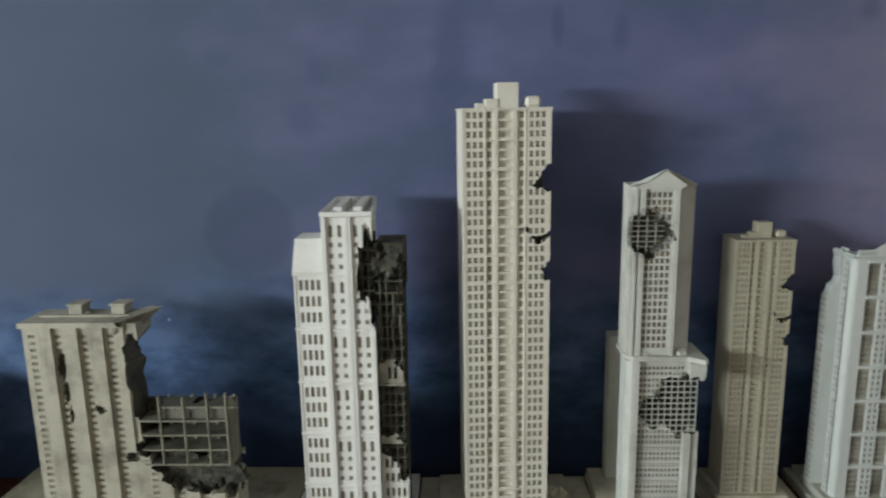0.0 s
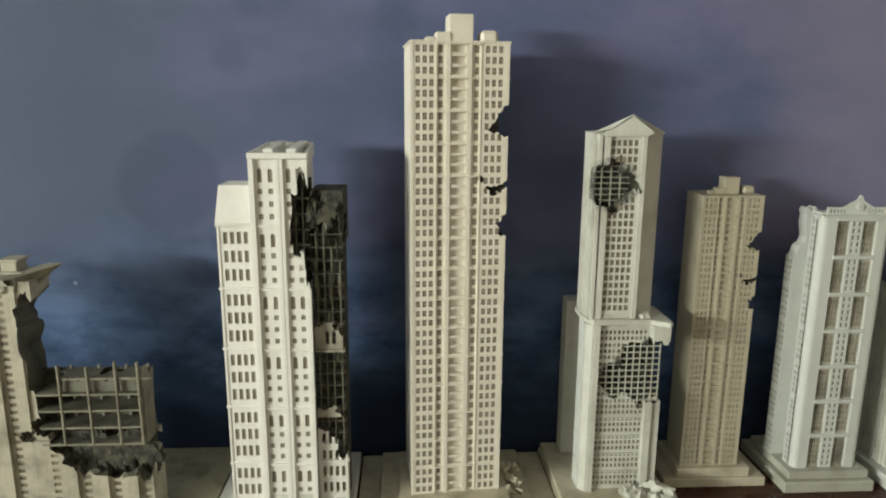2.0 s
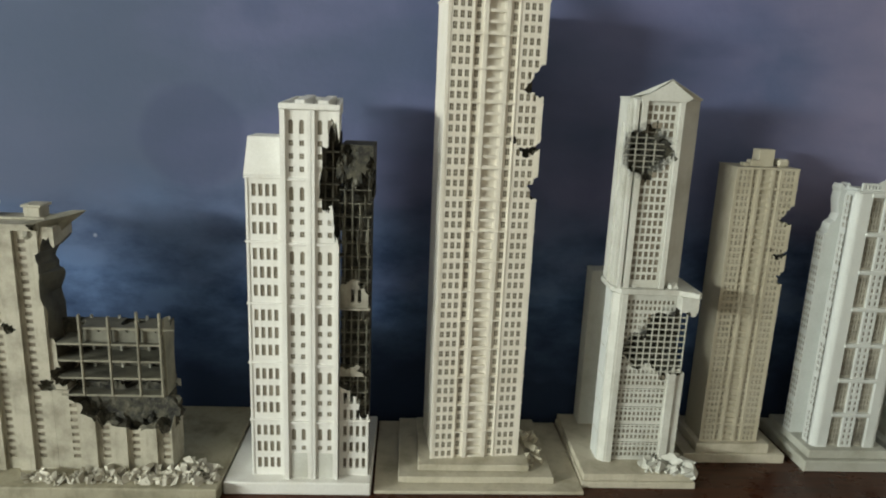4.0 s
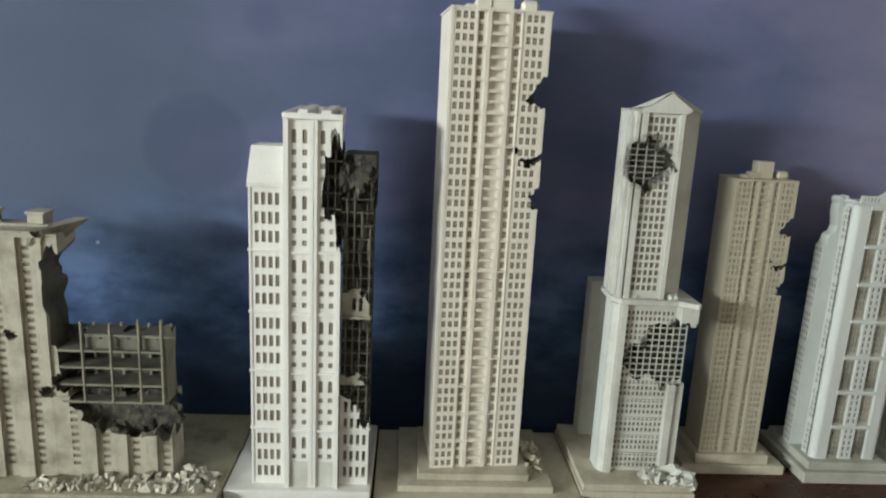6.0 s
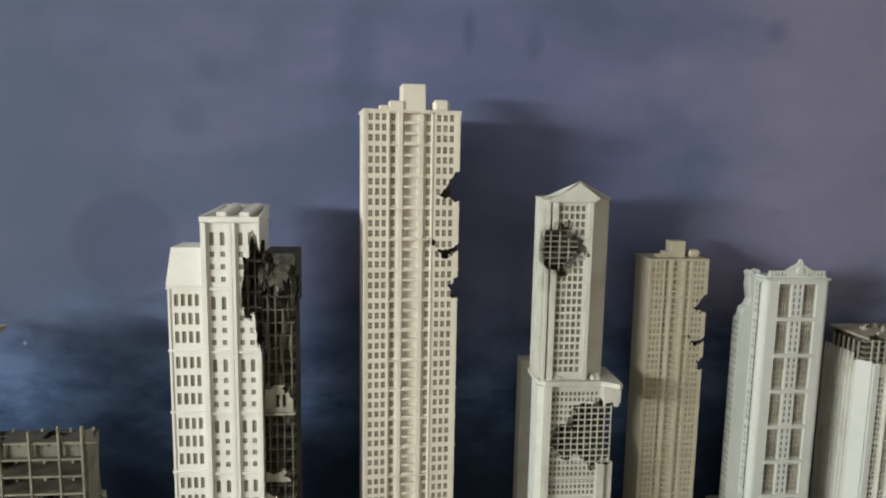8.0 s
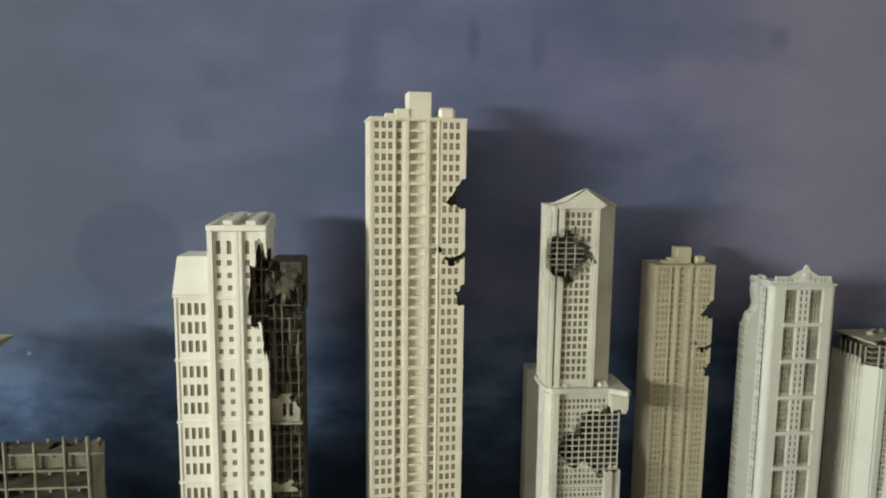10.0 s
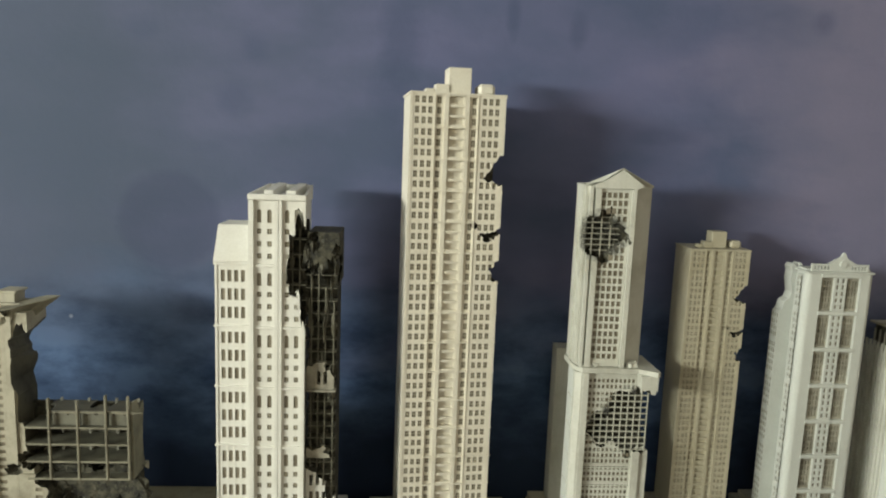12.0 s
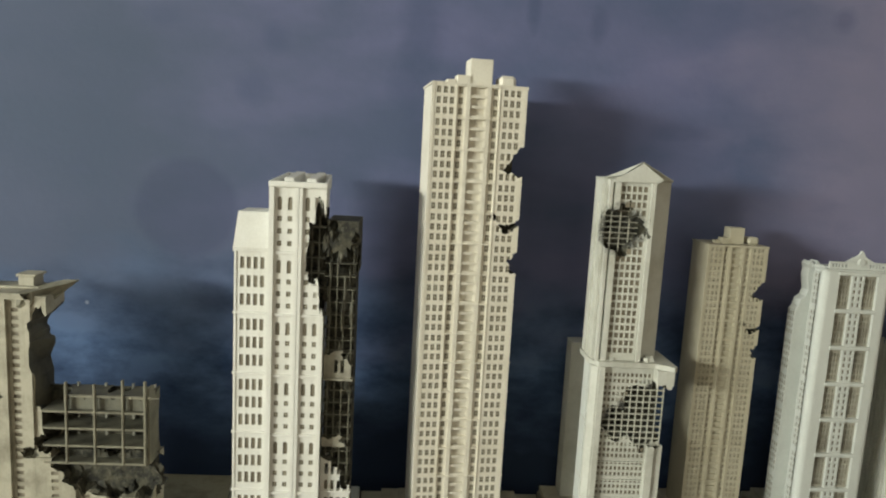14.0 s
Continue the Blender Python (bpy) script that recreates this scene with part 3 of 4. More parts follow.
            v.co.z += 0.05 * max(0.0, v.co.y) * (v.co.z > T)
        part("parapet", bm, WHITE, ob)
    for x in (0.058, 0.086):
        bm = soft_cube(x, x + 0.012, 0.012, 0.106, T - 0.0118, T + 0.0040)
        for v in bm.verts:
            v.co.z += 0.05 * max(0.0, v.co.y) * (v.co.z > T)
        part("roof_unit", bm, WHITE, ob)
    for k in range(4):
        part("roof_unit", soft_cube(0.075, 0.087, 0.008 + 0.027 * k, 0.018 + 0.027 * k, T - 0.0118, T - 0.003 + 0.0020 * k), WHITE, ob)
    # burnt wing: sooty core, floors and columns, what is left of the facade
    X0, X1 = 0.1140, 0.1535
    part("burnt_core", carve(cube(X0, X1 - 0.003, 0.022, 0.075, 0.0, 0.440), BURNT,
                             [lump((X1, 0.02, 0.33), (0.006, 0.02, 0.035), 41, 0.5), lump((X1, 0.02, 0.2), (0.006, 0.02, 0.03), 42, 0.5)]), BURNT, ob, "soot-blackened broken core")
    zf = 0.082
    while zf < 0.40:
        part("floor_slab", soft_cube(X0 - 0.0025 * (zf > 0.3), X1 - 0.002, 0.008, 0.0225, zf, zf + 0.0016, 0.0004), SOOT_SHADE_BAR, ob)
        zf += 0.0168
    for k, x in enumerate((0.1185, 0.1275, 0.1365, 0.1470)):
        part("column", cube(x, x + 0.0016, 0.0065, 0.0085, 0.078, (0.385, 0.392, 0.37, 0.35)[k]), SOOT_SHADE_BAR, ob)
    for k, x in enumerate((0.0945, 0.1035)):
        part("column", cube(x, x + 0.0014, 0.006, 0.0080, 0.33 + 0.012 * k, 0.445), SOOT_SHADE_BAR, ob)
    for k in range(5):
        part("floor_slab", cube(0.088, 0.112, 0.006, 0.0225, 0.352 + 0.0195 * k, 0.3535 + 0.0195 * k), SOOT_SHADE_BAR, ob)
    part("inner_wall", cube(0.0865, 0.1135, 0.0225, 0.0260, 0.335, 0.455), BURNT, ob)
    cols_r = [(X0 + 0.0055 + 0.0083 * k, X0 + 0.0100 + 0.0083 * k) for k in range(4)]
    rows_r = [(0.0105 + 0.0235 * k, 0.0255 + 0.0235 * k) for k in range(6)]
    low = pierced(X0, X1 - 0.001, 0.0, 0.140, cols_r, rows_r, 0.0, 0.0225)
    part("facade", carve(low, WHITE, [lump((X0 + 0.034, 0.01, 0.128), (0.017, 0.04, 0.038), 31, 0.45, 3), lump((X0 + 0.012, 0.01, 0.148), (0.02, 0.04, 0.022), 33, 0.45, 3)]), WHITE, ob)
    bk = mesh_of("window", cube(0, 0.0045, 0.004, 0.006, 0, 0.015), PANE)
    for r in rows_r[:4]:
        for c in cols_r:
            if r[0] < 0.07 or c[0] < X0 + 0.02:
                placed("window", bk, ob, c[0], 0.0, r[0])
    part("storey_band", soft_cube(X0 - 0.0005, X1 + 0.0015, -0.0018, 0.006, BH - 0.0005, BH + 0.0022, 0.0005), WHITE, ob)
    for x, z0, z1, s in ((X0, 0.236, 0.272, 51), (X0, 0.142, 0.158, 52)):
        f = pierced(x, X1 - 0.004, z0, z1, [(a, b) for a, b in cols_r[1:3]], [(z0 + 0.007, z0 + 0.024)] if z1 - z0 > 0.03 else [], 0.002, 0.007)
        part("facade_fragment", carve(f, GRIME2, [lump((X1 - 0.004, 0.004, z1), (0.012, 0.02, 0.014), s, 0.5, 3), lump((X0 + 0.004, 0.004, z1 + 0.003), (0.012, 0.02, 0.007), s + 4, 0.5, 3)]), GRIME2, ob)
    part("storey_band", soft_cube(X0, X1 - 0.001, -0.0015, 0.009, 0.2330, 0.2358, 0.0005), GRIME2, ob)
    # torn top of the wing
    f = cube(X0, X1, 0.004, 0.074, 0.372, 0.4405)
    part("torn_roof", carve(f, BURNT, [lump((X0 + 0.004, 0.0, 0.378), (0.012, 0.05, 0.030), 61, 0.4, 3), lump((X0 + 0.020, 0.0, 0.370), (0.014, 0.045, 0.022), 62, 0.4, 3),
                                      lump((X0 + 0.034, 0.0, 0.383), (0.011, 0.05, 0.026), 63, 0.4, 3), lump((X0 + 0.010, -0.002, 0.428), (0.012, 0.016, 0.016), 64, 0.3, 3),
                                      lump((X0 + 0.040, 0.003, 0.415), (0.009, 0.02, 0.012), 65, 0.3, 3)]), BURNT, ob, "blackened torn roof with scorch marks")
    rnd = random.Random(5)
    for k in range(34):
        # torn strips: long ones in the bite and under the roof, shorter ones on the ledges below
        low_one = k >= 24
        x = X0 + rnd.uniform(0.002, 0.036) if low_one or k % 2 else X0 + rnd.uniform(-0.027, 0.006)
        z = rnd.choice((0.150, 0.222, 0.262)) + rnd.uniform(-0.012, 0.012) if low_one else rnd.uniform(0.315, 0.428)
        if x < X0:
            z = max(z, 0.345)
        bm = lump((x, rnd.uniform(0.004, 0.013), z), (rnd.uniform(0.0010, 0.0030), 0.002, rnd.uniform(0.006, 0.020)), 70 + k, 0.55, 2)
        part("hanging_shard", bm, (BURNT, GRIME, SOOT_SHADE_BAR)[k % 3], ob)
    part("base_board", soft_cube(-0.034, 0.158, -0.020, 0.17, -0.018, 0.0, 0.0015), WHITE, ob)
    return ob


winged_tower(pose(-0.1730, 1.042, 0.018))


# ---- the gabled tower on a broad lower block ----
def gabled_tower(m):
    ob = thing("model_skyscraper", m, "grey-white gabled skyscraper model with a round burnt hole and exposed grid", "model building", "skyscraper models")
    # local: x 0 at world 0.294, y 0 at the window field's front, z 0 at the board's top
    Z1 = 0.2475
    hole = ((0.0345, 0.0, 0.4365), (0.0305, 0.030, 0.0300), 81)
    cut = lambda: [lump(hole[0], hole[1], 81, 0.34, 3)]
    # upper tower
    plan = [(0.016, 0.004), (0.080, 0.004), (0.105, 0.019), (0.105, 0.056), (0.0105, 0.056), (0.0105, 0.012), (0.0145, 0.012)]
    part("core", carve(prism(plan, Z1 + 0.008, 0.501), GREY, cut()), GREY, ob)
    cols = [(0.0308 + 0.0076 * k, 0.0366 + 0.0076 * k) for k in range(5)]
    rows = [(0.2660 + 0.0105 * k, 0.2733 + 0.0105 * k) for k in range(22)]
    part("facade", carve(pierced(0.0290, 0.0700, Z1 + 0.008, 0.500, cols, rows, 0.0, 0.0038), GREY, cut()), GREY, ob)
    win = window_mesh(0.0058, 0.0073, False)
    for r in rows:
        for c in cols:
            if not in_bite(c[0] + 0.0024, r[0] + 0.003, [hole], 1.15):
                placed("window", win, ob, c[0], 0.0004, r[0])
    for x0, x1, y in ((0.0140, 0.0180, -0.0035), (0.0212, 0.0285, -0.0045), (0.0705, 0.0765, -0.0045)):
        part("pilaster", carve(cube(x0, x1, y, 0.0039, Z1 + 0.008, 0.4985), GREY, cut()), GREY, ob)
    for x0, x1, y in ((0.0082, 0.0104, 0.0300), (0.0090, 0.0104, 0.0140), (0.0105, 0.0143, 0.0085)):
        part("side_fin", cube(x0, x1, y, y + (0.006 if x0 < 0.01 else 0.0034), Z1 + 0.008, 0.494 if x0 > 0.0085 else 0.470), GREY, ob)
    gable = bmesh.new()
    out = [(0.0095, 0.5013), (0.1055, 0.5013), (0.1055, 0.5035), (0.056, 0.5265), (0.0290, 0.5080), (0.0095, 0.5030)]
    a, b = [gable.verts.new((x, -0.004 if 0.01 < x < 0.09 else 0.014, z)) for x, z in out], [gable.verts.new((x, 0.056, min(z, 0.5040))) for x, z in out]
    gable.faces.new(a), gable.faces.new(b[::-1])
    for k in range(6):
        j = (k + 1) % 6
        gable.faces.new((a[j], a[k], b[k], b[j]))
    part("gable_roof", gable, GREY, ob)
    part("gable_panel", profile([(0.0200, 0.4990), (0.0775, 0.4990), (0.0850, 0.5040), (0.0560, 0.5240), (0.0300, 0.5080), (0.0180, 0.5040)], -0.0060, -0.0042), GREY, ob)
    # grid in the round hole
    for k in range(3):
        part("hole_column", cube(0.0215 + 0.0125 * k, 0.0230 + 0.0125 * k, 0.0065, 0.0085, 0.405, 0.468), BAR, ob)
    for k in range(7):
        half = math.sqrt(max(0.0, 0.026 ** 2 - (0.4145 + 0.0075 * k - 0.437) ** 2))
        part("hole_floor", cube(0.0345 - half, 0.0345 + half, 0.0075, 0.016, 0.4145 + 0.0075 * k, 0.4156 + 0.0075 * k), BAR, ob)
    # lower block
    bite = [lambda: lump((0.090, 0.0, 0.178), (0.030, 0.030, 0.046), 91, 0.2, 3), lambda: lump((0.055, 0.0, 0.166), (0.024, 0.024, 0.024), 93, 0.3, 3),
            lambda: lump((0.118, 0.0, 0.185), (0.022, 0.03, 0.047), 94, 0.2, 3)]
    lows = lambda: [b() for b in bite]
    bl = [((0.090, 0.0, 0.178), (0.030, 1, 0.046), 0), ((0.055, 0.0, 0.166), (0.024, 1, 0.024), 0), ((0.118, 0, 0.185), (0.022, 1, 0.047), 0)]
    plan = [(0.0196, 0.0041), (0.118, 0.0041), (0.118, 0.056), (0.022, 0.056), (0.022, 0.031), (0.0117, 0.031), (0.0117, 0.0041)]
    part("core", carve(prism(plan, 0.0, Z1), GREYLOW, lows()), GREYLOW, ob)
    cols = [(0.0312 + 0.0061 * k, 0.0353 + 0.0061 * k) for k in range(11)]
    rows = [(0.0060 + 0.0272 * b + 0.0085 * k, 0.0114 + 0.0272 * b + 0.0085 * k) for b in range(9) for k in range(3)]
    rows = [r for r in rows if r[1] < Z1 - 0.002]
    part("facade", carve(pierced(0.0290, 0.0985, 0.0, Z1, cols, rows, 0.0, 0.0038), GREYLOW, lows()), GREYLOW, ob)
    win = window_mesh(0.0041, 0.0054, False)
    for r in rows:
        for c in cols:
            if not in_bite(c[0] + 0.0017, r[0] + 0.003, bl, 1.2):
                placed("window", win, ob, c[0], 0.0004, r[0])
    for k in range(9):
        z = 0.0272 * (k + 1)
        if not 0.135 < z < 0.225:
            part("storey_band", cube(0.0290, 0.0985, -0.0010, 0.002, z - 0.0012, z + 0.0002), GREYLOW, ob)
    part("pilaster", soft_cube(0.0200, 0.0288, -0.0080, 0.0038, 0.0, Z1, 0.0006), GREYLOW, ob)
    part("chamfer_pier", prism([(0.0105, 0.0), (0.0180, -0.0070), (0.0198, -0.0070), (0.0198, 0.0038), (0.0105, 0.0038)], 0.0, Z1), GREYLOW, ob)
    # cooler plastic than the block: bluish side light put into its colour
    part("side_wall", cube(0.0090, 0.0115, 0.0040, 0.031, 0.0, Z1), COOL, ob)
    for x0, x1, y in ((0.0985, 0.1085, -0.006), (0.1088, 0.1215, -0.0015)):
        f = cube(x0, x1, y, 0.020, 0.0, 0.134)
        part("pilaster", carve(f, GREYLOW, [lump((x0 + 0.006, 0.0, 0.140), (0.014, 0.03, 0.008), int(x0 * 1000), 0.4, 3)]), GREYLOW, ob)
    f = cube(0.0990, 0.1225, -0.018, 0.030, 0.222, Z1)
    part("hanging_corner", carve(f, GREYLOW, [lump((0.100, 0.0, 0.216), (0.012, 0.06, 0.012), 97, 0.4, 3), lump((0.124, 0.0, 0.213), (0.009, 0.06, 0.018), 98, 0.4, 3)]), GREYLOW, ob)
    f = prism([(0.0080, 0.010), (0.0180, -0.0085), (0.0970, -0.0085), (0.1190, -0.0240), (0.1240, -0.0200), (0.1240, 0.057), (0.0080, 0.057)], Z1 + 0.0003, Z1 + 0.0075)
    bmesh.ops.bevel(f, geom=f.edges[:], offset=0.0007, segments=1, affect="EDGES")
    part("setback_slab", f, GREYLOW, ob)
    # exposed grid of the lower block
    for k in range(9):
        x = 0.0420 + 0.0093 * k
        part("grid_column", cube(x, x + 0.0014, 0.0012, 0.0030, 0.128, 0.222), GREYBAR, ob)
    for k in range(10):
        z = 0.1335 + 0.0088 * k
        part("grid_floor", cube(0.034 + 0.002 * (k > 6), 0.1185, 0.0018, 0.0045, z, z + 0.0015), GREYBAR, ob)
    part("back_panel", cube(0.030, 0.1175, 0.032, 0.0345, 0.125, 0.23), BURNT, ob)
    for k in range(5):
        part("side_seam", cube(0.0084, 0.0092, 0.0035, 0.0312, 0.040 + 0.042 * k, 0.0412 + 0.042 * k), GREYLOW, ob)
    part("annex", soft_cube(0.008, 0.040, 0.104, 0.134, 0.0, 0.250), GREY, ob)
    bm = rubble(bmesh.new(), 26, 0.010, 0.045, -0.004, 0.01, Z1 + 0.0075, 0.0028, 0.004, 7)
    part("roof_debris", bm, GREYLOW, ob)
    part("roof_debris", rubble(bmesh.new(), 6, 0.084, 0.096, -0.004, 0.006, Z1 + 0.0075, 0.005, 0.002, 8), GREYLOW, ob)
    part("base_board", soft_cube(-0.020, 0.140, -0.042, 0.14, -0.0200, -0.0103, 0.001), BOARD, ob)
    part("step", soft_cube(-0.018, 0.137, -0.040, 0.138, -0.0100, 0.0, 0.001), BOARD, ob)
    return ob


gabled_tower(pose(0.294, 1.088, 0.020) @ Matrix.Diagonal((1, 1, 1.011, 1)))


# ---- the round-cornered tower with a small pediment ----
def pediment_tower(m):
    ob = thing("model_skyscraper", m, "cool white skyscraper model with rounded corners and a pediment crown", "model building", "skyscraper models")
    W, D, H, B = 0.101, 0.075, 0.376, 0.0537
    arc = lambda cx, cy, r, a0, a1: [(cx + r * math.cos(a0 + (a1 - a0) * k / 8), cy + r * math.sin(a0 + (a1 - a0) * k / 8)) for k in range(9)]
    part("core", cube(0.004, W - 0.004, 0.0085, 0.0310, 0.0, H), COOL, ob)
    part("rear_core", cube(0.0150, W - 0.004, 0.0312, D, 0.0, H - 0.008), COOL, ob)
    r = 0.009
    part("corner_column", prism(arc(r, r, r, math.pi, 1.5 * math.pi) + [(0.0225, 0.0), (0.0225, 0.0083), (0.0, 0.0083 + r * 0.5)], 0.0, H), COOL, ob)
    part("corner_column", prism([(0.0805, 0.0083), (0.0805, 0.0)] + arc(W - r, r, r, 1.5 * math.pi, 2 * math.pi) + [(W, 0.0083 + r * 0.5)], 0.0, H), COOL, ob)
    centre = [(0.0455, 0.0495), (0.0535, 0.0575)]
    rows = [(0.0035 + B * b + 0.0094 * k, 0.0098 + B * b + 0.0094 * k) for b in range(7) for k in range(5)]
    part("facade_bay", pierced(0.0425, 0.0605, 0.0, H, centre, rows, 0.0008, 0.0083), COOL, ob)
    win = window_mesh(0.004, 0.0063, False)
    for q in rows:
        for c in centre:
            placed("window", win, ob, c[0], 0.0015, q[0])
    for x0, x1 in ((0.0227, 0.0423), (0.0607, 0.0803)):
        cols = [(x0 + 0.0022 + 0.0043 * k, x0 + 0.0048 + 0.0043 * k) for k in range(4)]
        rr = [(0.004 + B * b + 0.0082 * k, 0.0105 + B * b + 0.0082 * k) for b in range(7) for k in range(5)]
        part("lattice_panel", pierced(x0, x1, 0.0, H, cols, rr, 0.0048, 0.0068), GRIME2, ob)
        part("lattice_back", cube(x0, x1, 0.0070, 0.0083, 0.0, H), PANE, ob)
    for k in range(7):
        z = B * (k + 1)
        part("storey_band", soft_cube(0.0210, 0.0820, -0.0012, 0.0080, z - 0.0052, z + 0.0002, 0.0008), COOL, ob)
    # side face with its window column, slot and rear wing
    sw = [(0.0125, 0.0165), (0.0190, 0.0230)]
    side = pierced(0.0105, 0.0265, 0.0, H - 0.004, sw, [(0.004 + B * b + 0.0094 * k, 0.0105 + B * b + 0.0094 * k) for b in range(7) for k in range(5)], 0.0, 0.004)
    bmesh.ops.transform(side, matrix=Matrix(((0, 1, 0, 0), (1, 0, 0, 0), (0, 0, 1, 0), (0, 0, 0, 1))), verts=side.verts[:])
    part("side_facade", side, COOL, ob)
    # dark sheet behind the side openings, for their recess shade
    part("side_backing", cube(0.0016, 0.0039, 0.0107, 0.0263, 0.001, H - 0.006), PANE, ob)
    wing = profile([(-0.007, 0.0), (0.024, 0.0), (0.024, 0.372), (0.016, 0.384), (0.011, 0.378), (0.005, 0.383), (0.0015, 0.378), (0.004, 0.372), (0.003, 0.360), (0.007, 0.340), (0.004, 0.331), (-0.003, 0.326), (-0.005, 0.316), (-0.007, 0.313)], 0.044, 0.063)
    part("rear_wing", wing, COOL, ob, "broken-topped rear wing")
    rw = [(0.004 + B * b + 0.0094 * k, 0.0105 + B * b + 0.0094 * k) for b in range(6) for k in range(5)]
    wingf = pierced(0.0443, 0.0627, 0.0, 0.311, [(0.0462 + 0.0058 * k, 0.0500 + 0.0058 * k) for k in range(3)], rw[:-1], -0.0098, -0.0072)
    bmesh.ops.transform(wingf, matrix=Matrix(((0, 1, 0, 0), (1, 0, 0, 0), (0, 0, 1, 0), (0, 0, 0, 1))), verts=wingf.verts[:])
    part("side_facade", wingf, COOL, ob)
    
    # same pane-dark sheet, painting shade into the rear wing's openings
    part("side_backing", cube(-0.0088, -0.0071, 0.0446, 0.0624, 0.001, 0.309), PANE, ob)
    # crown
    part("cornice", soft_cube(0.0002, W - 0.0002, -0.0004, 0.0318, H + 0.0002, H + 0.0030), COOL, ob)
    crown = pierced(0.008, W - 0.008, H + 0.0032, H + 0.0135, [(0.012 + 0.0048 * k, 0.0146 + 0.0048 * k) for k in range(5)] + [(W - 0.0146 - 0.0048 * k, W - 0.012 - 0.0048 * k) for k in range(5)],
                    [(H + 0.0055, H + 0.0110)], 0.004, 0.007)
    part("balustrade", crown, COOL, ob)
    part("pediment", profile([(0.032, H + 0.0138), (0.074, H + 0.0138), (0.066, H + 0.018), (0.0585, H + 0.0225), (0.0560, H + 0.0285), (0.0535, H + 0.0300), (0.0505, H + 0.0240), (0.042, H + 0.019)], 0.0035, 0.008), COOL, ob)
    medal = bmesh.new()
    bmesh.ops.create_cone(medal, cap_ends=True, segments=16, radius1=0.0055, radius2=0.0048, depth=0.002,
                          matrix=Matrix.Translation((0.0535, 0.0025, H + 0.0135)) @ Euler((math.pi / 2, 0, 0)).to_matrix().to_4x4())
    part("medallion", medal, COOL, ob)
    part("crown_debris", rubble(bmesh.new(), 8, 0.038, 0.062, 0.004, 0.009, H + 0.0185, 0.0022, 0.006, 12), COOL, ob)
    part("roof_floor", cube(0.003, W - 0.003, 0.0075, 0.0305, H + 0.0031, H + 0.006), COOL, ob)
    part("plinth", soft_cube(-0.010, W + 0.012, -0.011, 0.105, -0.0125, 0.0, 0.001), COOLBOARD, ob)
    part("base_board", soft_cube(-0.019, W + 0.018, -0.019, 0.118, -0.0300, -0.0128, 0.0015), COOLBOARD, ob)
    return ob


pediment_tower(pose(0.6370, 1.114, 0.030) @ Matrix.Diagonal((1, 1, 1.018, 1)))


# ---- the fluted tower with an open frame on top ----
def fluted_tower(m):
    ob = thing("model_skyscraper", m, "ribbed grey-white skyscraper model with a burnt open frame on top", "model building", "skyscraper models")
    H = 0.268
    part("core", prism([(0.014, 0.003), (0.12, 0.003), (0.135, 0.02), (0.135, 0.09), (0.0, 0.09), (0.0, 0.02)], 0.0, H), GREY, ob)
    part("corner_pier", prism([(-0.0020, 0.014), (0.0125, -0.001), (0.0135, 0.0028), (0.0, 0.018)], 0.0, H + 0.004), COOL, ob)
    part("pilaster", soft_cube(0.0140, 0.0245, -0.0040, 0.0028, 0.0, H + 0.002), COOL, ob)
    rows = [(0.004 + 0.0085 * k, 0.0095 + 0.0085 * k) for k in range(31)]
    x = 0.0250
    for k in range(5):
        cols = [(x + 0.0018, x + 0.0052), (x + 0.0075, x + 0.0110)]
        part("facade_bay", pierced(x, x + 0.0130, 0.0, H - 0.003 * k, cols, [r for r in rows if r[1] < H - 0.016], 0.0, 0.0028), GREY, ob)
        part("lattice_back", cube(x, x + 0.0130, 0.00285, 0.0033, 0.0, H - 0.016), PANE, ob)
        part("pilaster", soft_cube(x + 0.0131, x + 0.0168, -0.0045, 0.0028, 0.0, H - 0.003 * k - 0.004), GREY, ob)
        x += 0.0170
    for k in range(8):
        part("side_rib", cube(-0.0028, -0.0002, 0.021 + 0.0085 * k, 0.0245 + 0.0085 * k, 0.0, H + 0.012), GREY, ob)
    # burnt open storeys
    part("burnt_core", carve(cube(0.012, 0.13, 0.016, 0.085, H + 0.0003, H + 0.034), BURNT, [lump((0.05, 0.01, H + 0.04), (0.02, 0.03, 0.012), 111, 0.5), lump((0.09, 0.02, H + 0.036), (0.018, 0.03, 0.012), 112, 0.5)]), BURNT, ob)
    for k in range(10):
        part("frame_column", cube(0.014 + 0.0105 * k, 0.0158 + 0.0105 * k, 0.004, 0.0065, H + 0.0003, H + 0.036 - 0.001 * (k % 3)), BAR, ob)
    for k in range(6):
        part("frame_column", cube(0.003, 0.005, 0.018 + 0.011 * k, 0.020 + 0.011 * k, H + 0.0003, H + 0.030), BAR, ob)
    for k in range(4):
        part("frame_floor", cube(0.004, 0.12, 0.0068, 0.0155, H + 0.006 + 0.0085 * k, H + 0.0074 + 0.0085 * k), BAR, ob)
    f = cube(0.004, 0.13, 0.002, 0.088, H + 0.0363, H + 0.0395)
    part("torn_roof", carve(f, DUST, [lump((0.02, 0.0, H + 0.038), (0.012, 0.02, 0.01), 121, 0.5, 3), lump((0.06, 0.0, H + 0.038), (0.02, 0.014, 0.01), 122, 0.5, 3)]), DUST, ob)
    part("roof_debris", rubble(bmesh.new(), 30, 0.02, 0.12, 0.01, 0.07, H + 0.0395, 0.004, 0.003, 14), DUST, ob)
    part("base_board", soft_cube(-0.016, 0.17, -0.02, 0.12, -0.022, 0.0, 0.0015), COOL, ob)
    return ob


fluted_tower(pose(0.7920, 1.103, 0.022))


